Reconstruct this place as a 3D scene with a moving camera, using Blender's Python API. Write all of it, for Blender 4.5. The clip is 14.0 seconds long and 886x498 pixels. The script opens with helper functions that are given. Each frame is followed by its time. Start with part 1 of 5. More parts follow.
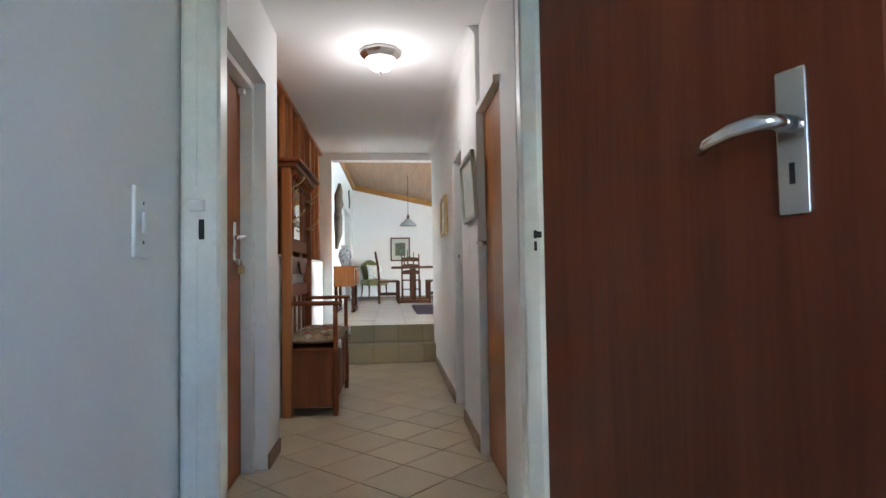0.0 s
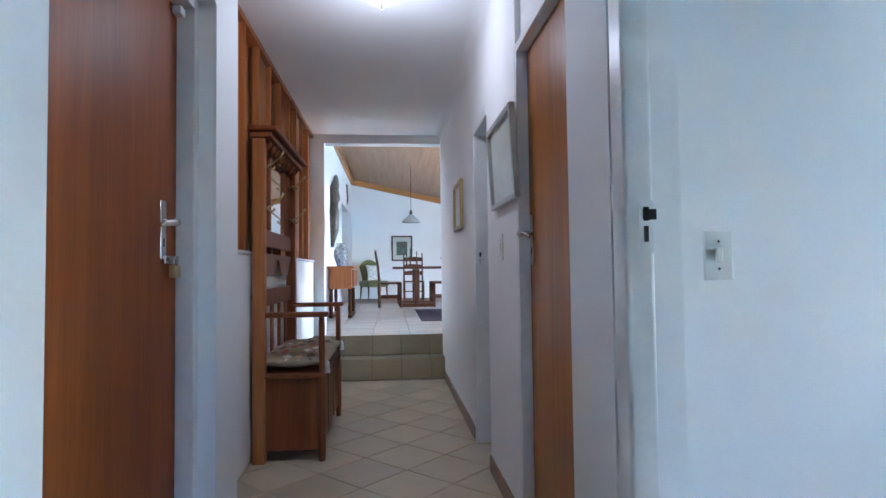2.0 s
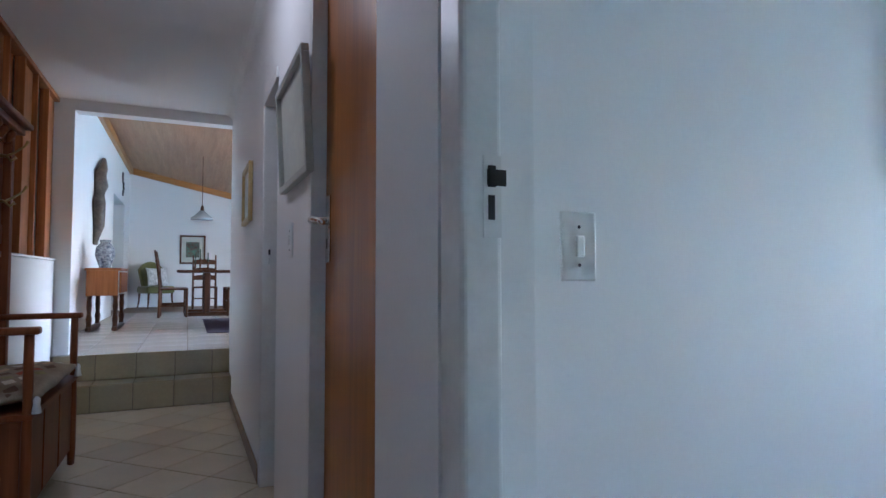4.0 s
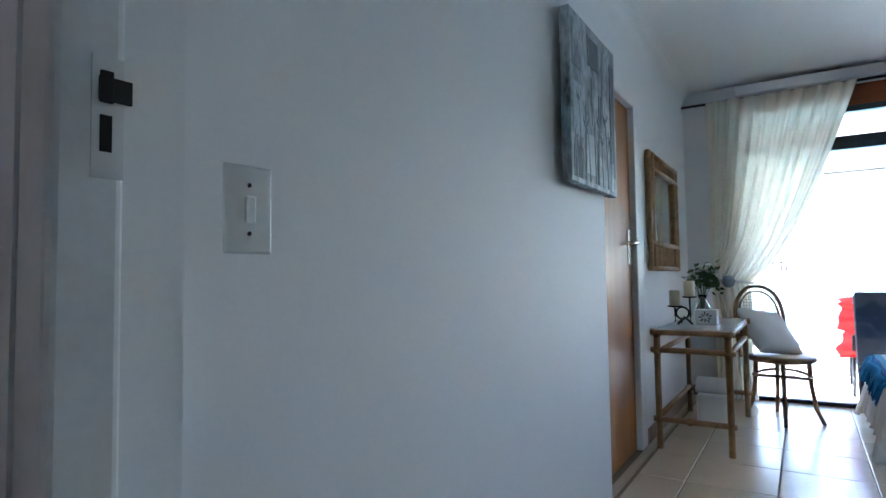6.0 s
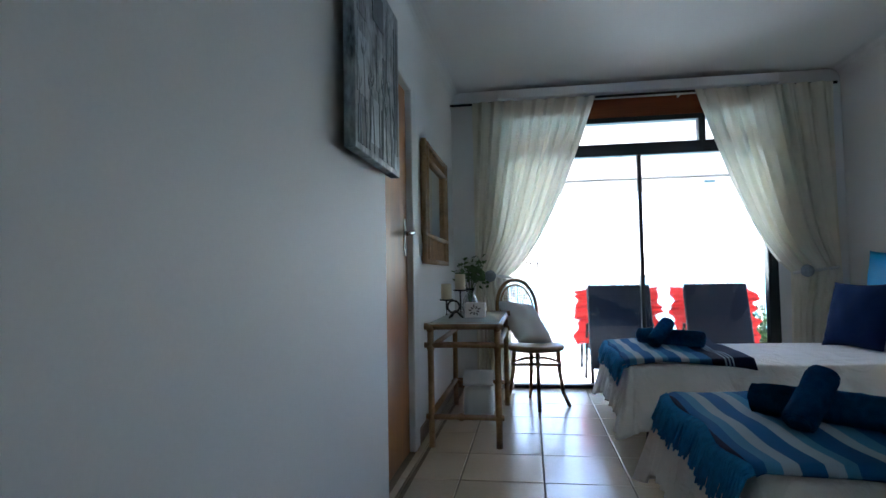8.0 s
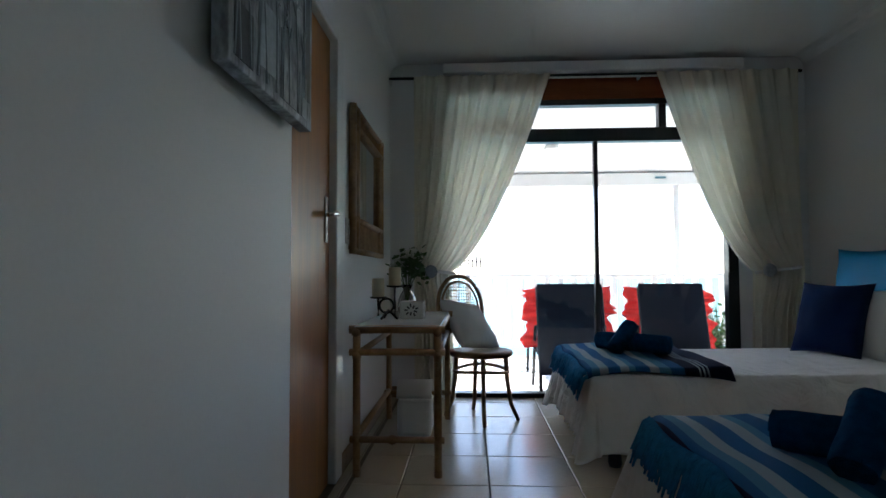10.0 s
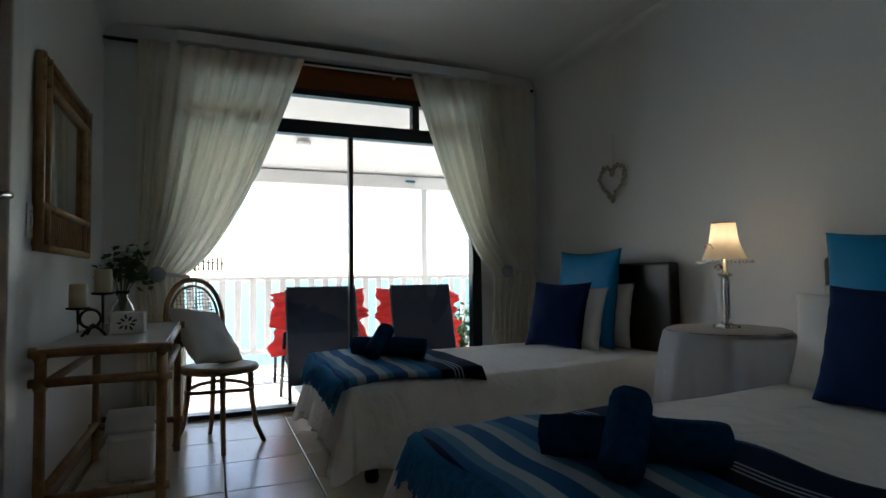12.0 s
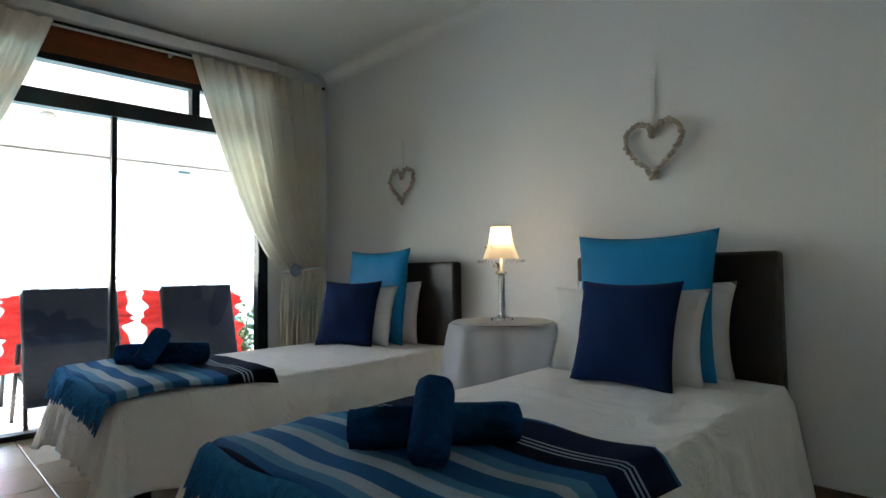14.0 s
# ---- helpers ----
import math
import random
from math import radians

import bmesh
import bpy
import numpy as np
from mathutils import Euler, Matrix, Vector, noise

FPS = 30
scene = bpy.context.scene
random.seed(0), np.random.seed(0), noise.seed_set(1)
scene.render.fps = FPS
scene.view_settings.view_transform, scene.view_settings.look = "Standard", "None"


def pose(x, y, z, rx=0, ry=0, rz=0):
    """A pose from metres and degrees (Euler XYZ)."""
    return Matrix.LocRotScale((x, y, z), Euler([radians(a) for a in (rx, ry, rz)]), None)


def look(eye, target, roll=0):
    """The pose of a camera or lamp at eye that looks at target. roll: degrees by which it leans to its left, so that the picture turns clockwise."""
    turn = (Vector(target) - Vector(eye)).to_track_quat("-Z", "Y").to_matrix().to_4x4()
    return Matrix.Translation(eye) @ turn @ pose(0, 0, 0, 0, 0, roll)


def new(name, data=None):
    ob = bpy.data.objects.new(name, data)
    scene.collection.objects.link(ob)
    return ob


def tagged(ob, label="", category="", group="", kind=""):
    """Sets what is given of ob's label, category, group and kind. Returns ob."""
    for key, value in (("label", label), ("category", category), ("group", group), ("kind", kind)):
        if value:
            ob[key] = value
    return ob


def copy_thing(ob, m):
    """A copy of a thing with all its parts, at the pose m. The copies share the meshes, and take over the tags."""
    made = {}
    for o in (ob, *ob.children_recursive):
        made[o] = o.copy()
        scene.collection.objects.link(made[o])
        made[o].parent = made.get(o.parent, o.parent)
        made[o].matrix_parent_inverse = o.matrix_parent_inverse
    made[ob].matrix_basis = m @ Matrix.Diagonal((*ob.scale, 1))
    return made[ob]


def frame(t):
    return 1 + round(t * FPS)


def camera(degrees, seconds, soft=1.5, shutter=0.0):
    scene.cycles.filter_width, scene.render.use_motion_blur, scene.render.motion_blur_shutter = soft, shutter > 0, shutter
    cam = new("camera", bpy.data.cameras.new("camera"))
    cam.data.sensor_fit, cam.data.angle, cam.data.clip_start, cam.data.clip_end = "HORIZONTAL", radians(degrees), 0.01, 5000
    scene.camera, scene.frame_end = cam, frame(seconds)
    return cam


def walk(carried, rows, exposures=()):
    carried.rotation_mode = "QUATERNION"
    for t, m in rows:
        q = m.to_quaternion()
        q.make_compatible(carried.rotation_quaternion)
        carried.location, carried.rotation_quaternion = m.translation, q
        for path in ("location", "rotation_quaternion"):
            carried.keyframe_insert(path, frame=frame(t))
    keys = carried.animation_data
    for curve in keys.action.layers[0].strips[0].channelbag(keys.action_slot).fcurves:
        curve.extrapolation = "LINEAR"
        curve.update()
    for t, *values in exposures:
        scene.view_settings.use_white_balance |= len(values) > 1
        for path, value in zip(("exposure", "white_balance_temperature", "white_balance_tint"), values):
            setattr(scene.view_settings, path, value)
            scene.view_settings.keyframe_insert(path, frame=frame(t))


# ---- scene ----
cam = camera(75.8, 14.0)
PATH = [
    (0, (1.514, 1.122, 1.087), (1.835, 3.094, 1.162), -0.9),
    (0.5, (1.509, 1.374, 1.09), (1.828, 3.347, 1.166), -0.7),
    (1, (1.556, 1.637, 1.093), (1.875, 3.61, 1.168), -0.8),
    (1.5, (1.583, 1.881, 1.101), (1.9, 3.855, 1.178), -0.7),
    (2, (1.566, 2.114, 1.099), (1.886, 4.087, 1.175), -0.7),
    (2.2, (1.574, 2.195, 1.092), (1.898, 4.167, 1.168), -0.7),
    (4.3, (1.815, 2.683, 1.068), (2.907, 4.356, 1.169), -0.3),
    (4.5, (1.826, 2.699, 1.061), (3.015, 4.303, 1.165), -0.5),
    (5, (1.839, 2.718, 1.041), (3.243, 4.138, 1.151), -0.6),
    (5.5, (1.875, 2.74, 1.03), (3.444, 3.976, 1.141), -0.8),
    (6, (1.964, 2.784, 1.026), (3.653, 3.85, 1.127), -0.8),
    (6.5, (2.062, 2.829, 1.012), (3.854, 3.712, 1.108), -0.9),
    (7, (2.135, 2.894, 1.0), (4.012, 3.578, 1.093), -0.9),
    (7.5, (2.209, 2.965, 0.994), (4.152, 3.432, 1.084), -0.9),
    (8, (2.294, 2.962, 0.977), (4.269, 3.263, 1.07), -1.0),
    (8.2, (2.35, 2.945, 0.967), (4.33, 3.206, 1.062), -1.2),
    (10.3, (2.959, 3.001, 0.941), (4.957, 3.038, 1.031), -0.2),
    (10.5, (3.027, 2.984, 0.938), (5.025, 2.963, 1.03), -0.3),
    (11, (3.108, 2.955, 0.93), (5.09, 2.705, 1.024), -0.3),
    (11.5, (3.13, 2.961, 0.937), (5.058, 2.437, 1.029), -0.5),
    (12, (3.141, 2.985, 0.943), (4.991, 2.231, 1.033), -0.7),
    (12.5, (3.148, 2.996, 0.944), (4.903, 2.04, 1.029), -0.8),
    (13, (3.173, 3.011, 0.943), (4.826, 1.888, 1.027), -1.0),
    (13.5, (3.182, 3.013, 0.93), (4.735, 1.756, 1.015), -0.9),
    (14, (3.185, 3.043, 0.928), (4.622, 1.654, 1.013), -0.8),
]
EXPOSE = [
    (0.0, 5.18, 6050, 14), (1.0, 5.15, 5550, 15), (1.5, 5.25, 5150, 16), (2.2, 5.08, 5000, 16), (4.4, 4.33, 5100, 18), (5.5, 3.95, 5300, 18), (6.5, 3.7, 5300, 17),
    (8.0, 3.1, 5500, 17), (10.5, 2.1, 6000, 16), (12.3, 1.82, 6300, 16), (13.0, 2.45, 6300, 16), (13.5, 2.93, 6350, 15), (14.0, 3.2, 6400, 15),
]
walk(cam, [(t, look(eye, target, roll)) for t, eye, target, roll in PATH], EXPOSE)

# ---- light ----
SUN_EL, SUN_AZ = 44.0, 66.0        # degrees; azimuth clockwise from +y
world = bpy.data.worlds.new("sky")
scene.world = world
world.use_nodes = True
wn = world.node_tree
sky = wn.nodes.new("ShaderNodeTexSky")
sky.sky_type, sky.sun_disc = "NISHITA", False
sky.sun_elevation, sky.sun_rotation = radians(SUN_EL), radians(SUN_AZ)
sky.dust_density, sky.ozone_density = 0.6, 1.0
wn.links.new(sky.outputs[0], wn.nodes["Background"].inputs[0])
wn.nodes["Background"].inputs[1].default_value = 0.15
sun_data = bpy.data.lights.new("sun", "SUN")
sun_data.energy, sun_data.angle, sun_data.color = 5.0, radians(0.5), (1.0, 0.95, 0.87)
sun = new("sun", sun_data)
sd = Vector((math.sin(radians(SUN_AZ)) * math.cos(radians(SUN_EL)), math.cos(radians(SUN_AZ)) * math.cos(radians(SUN_EL)), math.sin(radians(SUN_EL))))
sun.matrix_world = look(tuple(sd * 30), (0, 0, 0))


def lamp(name, kind, place, energy, color, size):
    d = bpy.data.lights.new(name, kind)
    d.energy, d.color, d.shadow_soft_size = energy, color, size
    ob = new(name, d)
    ob.location = place
    return ob


lamp("bedside_bulb", "POINT", (5.12, 0.75, 1.105), 0.125, (1.0, 0.78, 0.52), 0.03)
# added area lamp in an unseen opening, brightens dining room and corridor
fill_data = bpy.data.lights.new("dining_window_light", "AREA")
fill_data.shape, fill_data.size, fill_data.size_y, fill_data.energy, fill_data.color = "RECTANGLE", 3.0, 1.6, 3.2, (0.90, 0.95, 1.0)
fill_lamp = new("dining_window_light", fill_data)
fill_lamp.matrix_world = look((6.62, 11.2, 1.55), (0.0, 11.2, 1.45))
lamp("corridor_bulb", "POINT", (1.69, 4.93, 2.25), 0.30, (1.0, 0.95, 0.89), 0.08)


# ---- materials ----
def mat(name, color, rough=0.5, metal=0.0, spread=0.08, scale=6.0, fine=60.0, bump=0.0, stretch=None, color2=None, spec=0.5, island=False, sheen=0.0):
    """A painted or natural surface: its colour wanders at two scales, with fine relief."""
    m = bpy.data.materials.new(name)
    m.use_nodes = True
    n, l = m.node_tree.nodes, m.node_tree.links
    b = n["Principled BSDF"]
    b.inputs["Roughness"].default_value, b.inputs["Metallic"].default_value = rough, metal
    b.inputs["Specular IOR Level"].default_value = spec
    b.inputs["Sheen Weight"].default_value = sheen
    tc, mp = n.new("ShaderNodeTexCoord"), n.new("ShaderNodeMapping")
    l.new(tc.outputs["Object"], mp.inputs[0])
    if stretch:
        mp.inputs["Scale"].default_value = stretch
    big, small = n.new("ShaderNodeTexNoise"), n.new("ShaderNodeTexNoise")
    big.inputs["Scale"].default_value, small.inputs["Scale"].default_value = scale, fine
    big.inputs["Detail"].default_value, small.inputs["Detail"].default_value = 3, 4
    l.new(mp.outputs[0], big.inputs[0]), l.new(mp.outputs[0], small.inputs[0])
    mix = n.new("ShaderNodeMath")
    mix.operation = "MULTIPLY_ADD"
    mix.inputs[1].default_value = 0.4
    l.new(small.outputs["Fac"], mix.inputs[0])
    half = n.new("ShaderNodeMath")
    half.operation = "MULTIPLY"
    half.inputs[1].default_value = 0.6
    l.new(big.outputs["Fac"], half.inputs[0]), l.new(half.outputs[0], mix.inputs[2])
    fac = mix.outputs[0]
    if island:
        info, add = n.new("ShaderNodeObjectInfo"), n.new("ShaderNodeMath")
        add.operation = "MULTIPLY_ADD"
        add.inputs[1].default_value = 0.30
        sub = n.new("ShaderNodeMath")
        sub.operation = "SUBTRACT"
        sub.inputs[1].default_value = 0.15
        l.new(info.outputs["Random"], add.inputs[0]), l.new(fac, sub.inputs[0]), l.new(sub.outputs[0], add.inputs[2])
        fac = add.outputs[0]
    ramp = n.new("ShaderNodeValToRGB")
    lo = tuple(max(0.0, c * (1 - spread)) for c in color)
    hi = color2 or tuple(min(1.0, c * (1 + spread)) for c in color)
    ramp.color_ramp.elements[0].position, ramp.color_ramp.elements[1].position = 0.32, 0.68
    ramp.color_ramp.elements[0].color, ramp.color_ramp.elements[1].color = (*lo, 1), (*hi, 1)
    l.new(fac, ramp.inputs[0]), l.new(ramp.outputs[0], b.inputs["Base Color"])
    rr = n.new("ShaderNodeMapRange")
    rr.inputs[3].default_value, rr.inputs[4].default_value = max(0.02, rough * 0.85), min(1, rough * 1.12)
    l.new(big.outputs["Fac"], rr.inputs[0]), l.new(rr.outputs[0], b.inputs["Roughness"])
    if bump:
        bp = n.new("ShaderNodeBump")
        bp.inputs["Strength"].default_value, bp.inputs["Distance"].default_value = bump, 0.004
        l.new(mix.outputs[0], bp.inputs["Height"]), l.new(bp.outputs[0], b.inputs["Normal"])
    return m


def wood(name, dark, light, rough=0.35, axis="z", grain=28.0, bump=0.12):
    st = {"z": (1, 1, 0.05), "x": (0.05, 1, 1), "y": (1, 0.05, 1)}[axis]
    return mat(name, dark, rough, spread=0.15, scale=5.0, fine=grain, bump=bump, stretch=tuple(s * 3 for s in st), color2=light, spec=0.20)


def sheer(name, color, share):
    """Thin cloth that lets part of the light through."""
    m = mat(name, color, 0.9, spread=0.05, scale=9, fine=220, bump=0.1, spec=0.1)
    n, l = m.node_tree.nodes, m.node_tree.links
    tr, mx = n.new("ShaderNodeBsdfTranslucent"), n.new("ShaderNodeMixShader")
    tr.inputs[0].default_value = (*color, 1)
    mx.inputs[0].default_value = share
    l.new(n["Principled BSDF"].outputs[0], mx.inputs[1]), l.new(tr.outputs[0], mx.inputs[2])
    l.new(mx.outputs[0], n["Material Output"].inputs[0])
    return m


def pane_mat(name):
    m = bpy.data.materials.new(name)
    m.use_nodes = True
    n, l = m.node_tree.nodes, m.node_tree.links
    tr, gl, mx, fr = n.new("ShaderNodeBsdfTransparent"), n.new("ShaderNodeBsdfGlossy"), n.new("ShaderNodeMixShader"), n.new("ShaderNodeFresnel")
    tr.inputs[0].default_value = (0.94, 0.96, 0.96, 1)
    gl.inputs["Roughness"].default_value = 0.02
    fr.inputs[0].default_value = 1.35
    l.new(fr.outputs[0], mx.inputs[0]), l.new(tr.outputs[0], mx.inputs[1]), l.new(gl.outputs[0], mx.inputs[2])
    l.new(mx.outputs[0], n["Material Output"].inputs[0])
    return m


def glow(name, color, strength):
    m = bpy.data.materials.new(name)
    m.use_nodes = True
    b = m.node_tree.nodes["Principled BSDF"]
    b.inputs["Base Color"].default_value = (*color, 1)
    b.inputs["Emission Color"].default_value, b.inputs["Emission Strength"].default_value = (*color, 1), strength
    return m


def clear(name):
    m = bpy.data.materials.new(name)
    m.use_nodes = True
    b = m.node_tree.nodes["Principled BSDF"]
    b.inputs["Transmission Weight"].default_value, b.inputs["Roughness"].default_value, b.inputs["IOR"].default_value = 1.0, 0.02, 1.45
    return m


def striped(name, bands, axis, pitch):
    """Woven cloth in bands of colour along one axis."""
    m = mat(name, (0.5, 0.5, 0.5), 0.95, spread=0.1, scale=12, fine=300, bump=0.4, spec=0.05)
    n, l = m.node_tree.nodes, m.node_tree.links
    tc, sep, mu, fr, ramp = (n.new("ShaderNode" + k) for k in ("TexCoord", "SeparateXYZ", "Math", "Math", "ValToRGB"))
    mu.operation, fr.operation = "MULTIPLY", "FRACT"
    mu.inputs[1].default_value = 1.0 / pitch
    half = n.new("ShaderNodeMath")
    half.operation, half.inputs[1].default_value = "ADD", 0.5
    l.new(tc.outputs["Object"], sep.inputs[0]), l.new(sep.outputs[axis], mu.inputs[0]), l.new(mu.outputs[0], half.inputs[0]), l.new(half.outputs[0], fr.inputs[0])
    l.new(fr.outputs[0], ramp.inputs[0])
    ramp.color_ramp.interpolation = "CONSTANT"
    els = ramp.color_ramp.elements
    for k, (pos, c) in enumerate(bands):
        e = els[k] if k < 2 else els.new(pos)
        e.position, e.color = pos, (*c, 1)
    mix = n.new("ShaderNodeMix")
    mix.data_type, mix.blend_type = "RGBA", "MULTIPLY"
    mix.inputs[0].default_value = 0.35
    old = [k for k in l if k.to_node == n["Principled BSDF"] and k.to_socket.name == "Base Color"][0].from_socket
    l.new(ramp.outputs[0], mix.inputs[6]), l.new(old, mix.inputs[7])
    l.new(mix.outputs[2], n["Principled BSDF"].inputs["Base Color"])
    return m


WALL = mat("wall_paint", (0.84, 0.84, 0.825), 0.6, spread=0.025, scale=1.3, fine=90, bump=0.08, spec=0.35)
CEIL = mat("ceiling_paint", (0.86, 0.86, 0.845), 0.8, spread=0.02, scale=1.0, fine=70, bump=0.06)
TRIM = mat("frame_paint", (0.76, 0.76, 0.735), 0.35, spread=0.06, scale=9, fine=60, bump=0.12)
TILE = mat("cream_floor_tile", (0.64, 0.53, 0.375), 0.24, spread=0.07, scale=2.5, fine=40, bump=0.02, island=True)
TILE_C = mat("beige_floor_tile", (0.56, 0.46, 0.31), 0.32, spread=0.10, scale=3.5, fine=45, bump=0.05, island=True)
TILE_S = mat("olive_step_tile", (0.33, 0.26, 0.14), 0.35, spread=0.12, scale=4, fine=50, bump=0.05, island=True)
TILE_D = mat("pale_floor_tile", (0.58, 0.54, 0.48), 0.25, spread=0.06, scale=2.5, fine=40, bump=0.03, island=True)
GROUT = mat("grout", (0.20, 0.15, 0.10), 0.9, spread=0.2, scale=12, fine=90)
SKIRT = mat("brown_skirting_tile", (0.26, 0.16, 0.09), 0.45, spread=0.15, scale=8, fine=60)
DOOR_O = wood("honey_veneer", (0.33, 0.115, 0.020), (0.47, 0.18, 0.036), 0.35)
DOOR_D = wood("mahogany_veneer", (0.115, 0.026, 0.010), (0.165, 0.040, 0.017), 0.32)
DOOR_R = wood("reddish_veneer", (0.25, 0.066, 0.012), (0.35, 0.098, 0.020), 0.45)
PANEL = wood("cedar_board", (0.33, 0.115, 0.03), (0.46, 0.17, 0.05), 0.4, grain=20)
OAK = wood("dark_oak", (0.15, 0.042, 0.012), (0.25, 0.076, 0.021), 0.42)
OAK2 = wood("chair_oak", (0.075, 0.030, 0.015), (0.14, 0.058, 0.026), 0.4)
LATH = wood("pine_ceiling_board", (0.44, 0.27, 0.16), (0.55, 0.36, 0.23), 0.5, axis="y")
CORN = wood("orange_cornice", (0.45, 0.21, 0.06), (0.55, 0.27, 0.09), 0.4, axis="x")
LINTEL = wood("red_timber", (0.20, 0.055, 0.016), (0.29, 0.085, 0.028), 0.5, axis="y")
BAMBOO = mat("bamboo_cane", (0.30, 0.15, 0.055), 0.38, spread=0.25, scale=14, fine=60, bump=0.15, color2=(0.46, 0.27, 0.11))
CANE = mat("woven_cane", (0.50, 0.38, 0.24), 0.6, spread=0.2, scale=30, fine=150)
CHROME = mat("brushed_steel", (0.62, 0.60, 0.57), 0.22, metal=1.0, spread=0.05, scale=20, fine=120)
BRASS = mat("aged_brass", (0.42, 0.30, 0.13), 0.35, metal=1.0, spread=0.2, scale=20)
IRON = mat("black_iron", (0.02, 0.02, 0.02), 0.5, metal=0.4, spread=0.2, scale=20)
ALU = mat("bronze_aluminium", (0.030, 0.032, 0.036), 0.35, metal=0.5, spread=0.1, scale=8)
LEATHER = mat("dark_brown_leather", (0.020, 0.012, 0.009), 0.42, spread=0.25, scale=10, fine=140, bump=0.35)
LINEN = mat("white_linen", (0.80, 0.775, 0.73), 0.9, spread=0.04, scale=8, fine=260, bump=0.3, spec=0.15, sheen=0.2)
ln, ll = LINEN.node_tree.nodes, LINEN.node_tree.links
cr, cb = ln.new("ShaderNodeTexNoise"), ln.new("ShaderNodeBump")
cr.inputs["Scale"].default_value, cr.inputs["Detail"].default_value, cr.inputs["Distortion"].default_value = 5.0, 5.0, 1.6
cb.inputs["Strength"].default_value, cb.inputs["Distance"].default_value = 0.7, 0.04
ctc = ln.new("ShaderNodeTexCoord")
ll.new(ctc.outputs["Object"], cr.inputs[0]), ll.new(cr.outputs["Fac"], cb.inputs["Height"])
ll.new([k for k in ll if k.to_socket.name == "Normal" and k.to_node == ln["Principled BSDF"]][0].from_socket, cb.inputs["Normal"])
ll.new(cb.outputs[0], ln["Principled BSDF"].inputs["Normal"])
LINEN2 = mat("white_pillowcase", (0.78, 0.76, 0.72), 0.85, spread=0.04, scale=8, fine=260, bump=0.25, spec=0.15, sheen=0.2)
TURQ = mat("turquoise_satin", (0.004, 0.235, 0.49), 0.6, spread=0.08, scale=6, fine=200, bump=0.3, spec=0.15)
NAVY = mat("navy_cotton", (0.006, 0.022, 0.080), 0.9, spread=0.12, scale=8, fine=260, bump=0.35, spec=0.1)
TOWEL = mat("dark_teal_towelling", (0.004, 0.048, 0.125), 1.0, spread=0.4, scale=40, fine=420, bump=1.0, spec=0.02)
FRINGE = mat("blue_wool_fringe", (0.025, 0.20, 0.43), 0.95, spread=0.3, scale=40, fine=300, spec=0.05)
SHEER = sheer("cream_curtain_cloth", (0.88, 0.84, 0.72), 0.42)
VOILE = sheer("white_voile", (0.80, 0.82, 0.84), 0.35)
vn, vl = VOILE.node_tree.nodes, VOILE.node_tree.links
see, cut = vn.new("ShaderNodeBsdfTransparent"), vn.new("ShaderNodeMixShader")
cut.inputs[0].default_value = 0.45
vl.new(vn["Material Output"].inputs[0].links[0].from_socket, cut.inputs[1]), vl.new(see.outputs[0], cut.inputs[2])
vl.new(cut.outputs[0], vn["Material Output"].inputs[0])
SHADE = sheer("cream_lamp_shade", (0.84, 0.76, 0.60), 0.55)
RUFFLE = sheer("coral_cotton", (0.74, 0.055, 0.045), 0.3)
SLING = mat("navy_sling", (0.005, 0.008, 0.018), 0.75, spread=0.15, scale=30, fine=300, bump=0.2, spec=0.2)
PANE, MIRROR, GLASS = pane_mat("window_glass"), mat("mirror_silver", (0.85, 0.86, 0.85), 0.02, metal=1.0, spread=0.01), clear("clear_glass")
PLASTIC = mat("white_plastic", (0.80, 0.80, 0.77), 0.3, spread=0.02, scale=8)
HOLE = mat("dark_slot", (0.01, 0.01, 0.01), 0.7)
WHITEP = mat("white_exterior_paint", (0.79, 0.79, 0.775), 0.5, spread=0.03, scale=4, fine=60)
DECK = mat("balcony_tile", (0.78, 0.75, 0.70), 0.5, spread=0.08, scale=3, fine=50, island=True)
LEAF = mat("leaf_green", (0.05, 0.11, 0.03), 0.5, spread=0.4, scale=20, color2=(0.10, 0.20, 0.05))
LEAF2 = mat("sage_leaf", (0.07, 0.14, 0.045), 0.6, spread=0.3, scale=20, color2=(0.15, 0.24, 0.09))
PETAL = mat("white_petal", (0.70, 0.72, 0.62), 0.7, spread=0.05)
WAX = mat("cream_wax", (0.72, 0.62, 0.42), 0.5, spread=0.04)
SEA = mat("turquoise_sea", (0.11, 0.24, 0.25), 0.6, spread=0.15, scale=0.05, fine=0.6, bump=0.3, spec=0.1)
GREENV = mat("olive_green_velvet", (0.16, 0.16, 0.05), 0.8, spread=0.15, scale=10, fine=200, sheen=0.4)
SHELL = mat("seashell", (0.38, 0.31, 0.24), 0.6, spread=0.25, scale=60, color2=(0.58, 0.52, 0.44))
CARVE = mat("dark_carving", (0.045, 0.03, 0.022), 0.45, spread=0.4, scale=14, fine=80, bump=0.5, color2=(0.16, 0.12, 0.08))
CHINA = mat("blue_white_china", (0.04, 0.06, 0.14), 0.25, spread=0.4, scale=30, fine=70, color2=(0.50, 0.53, 0.56))
GOLD = mat("gilt_frame", (0.40, 0.29, 0.12), 0.4, metal=0.6, spread=0.15, scale=20)
SILVERF = mat("silver_frame", (0.42, 0.42, 0.38), 0.4, metal=0.5, spread=0.1, scale=20)
MOUNT = mat("pale_print_paper", (0.55, 0.57, 0.50), 0.4, spread=0.10, scale=8, fine=30)
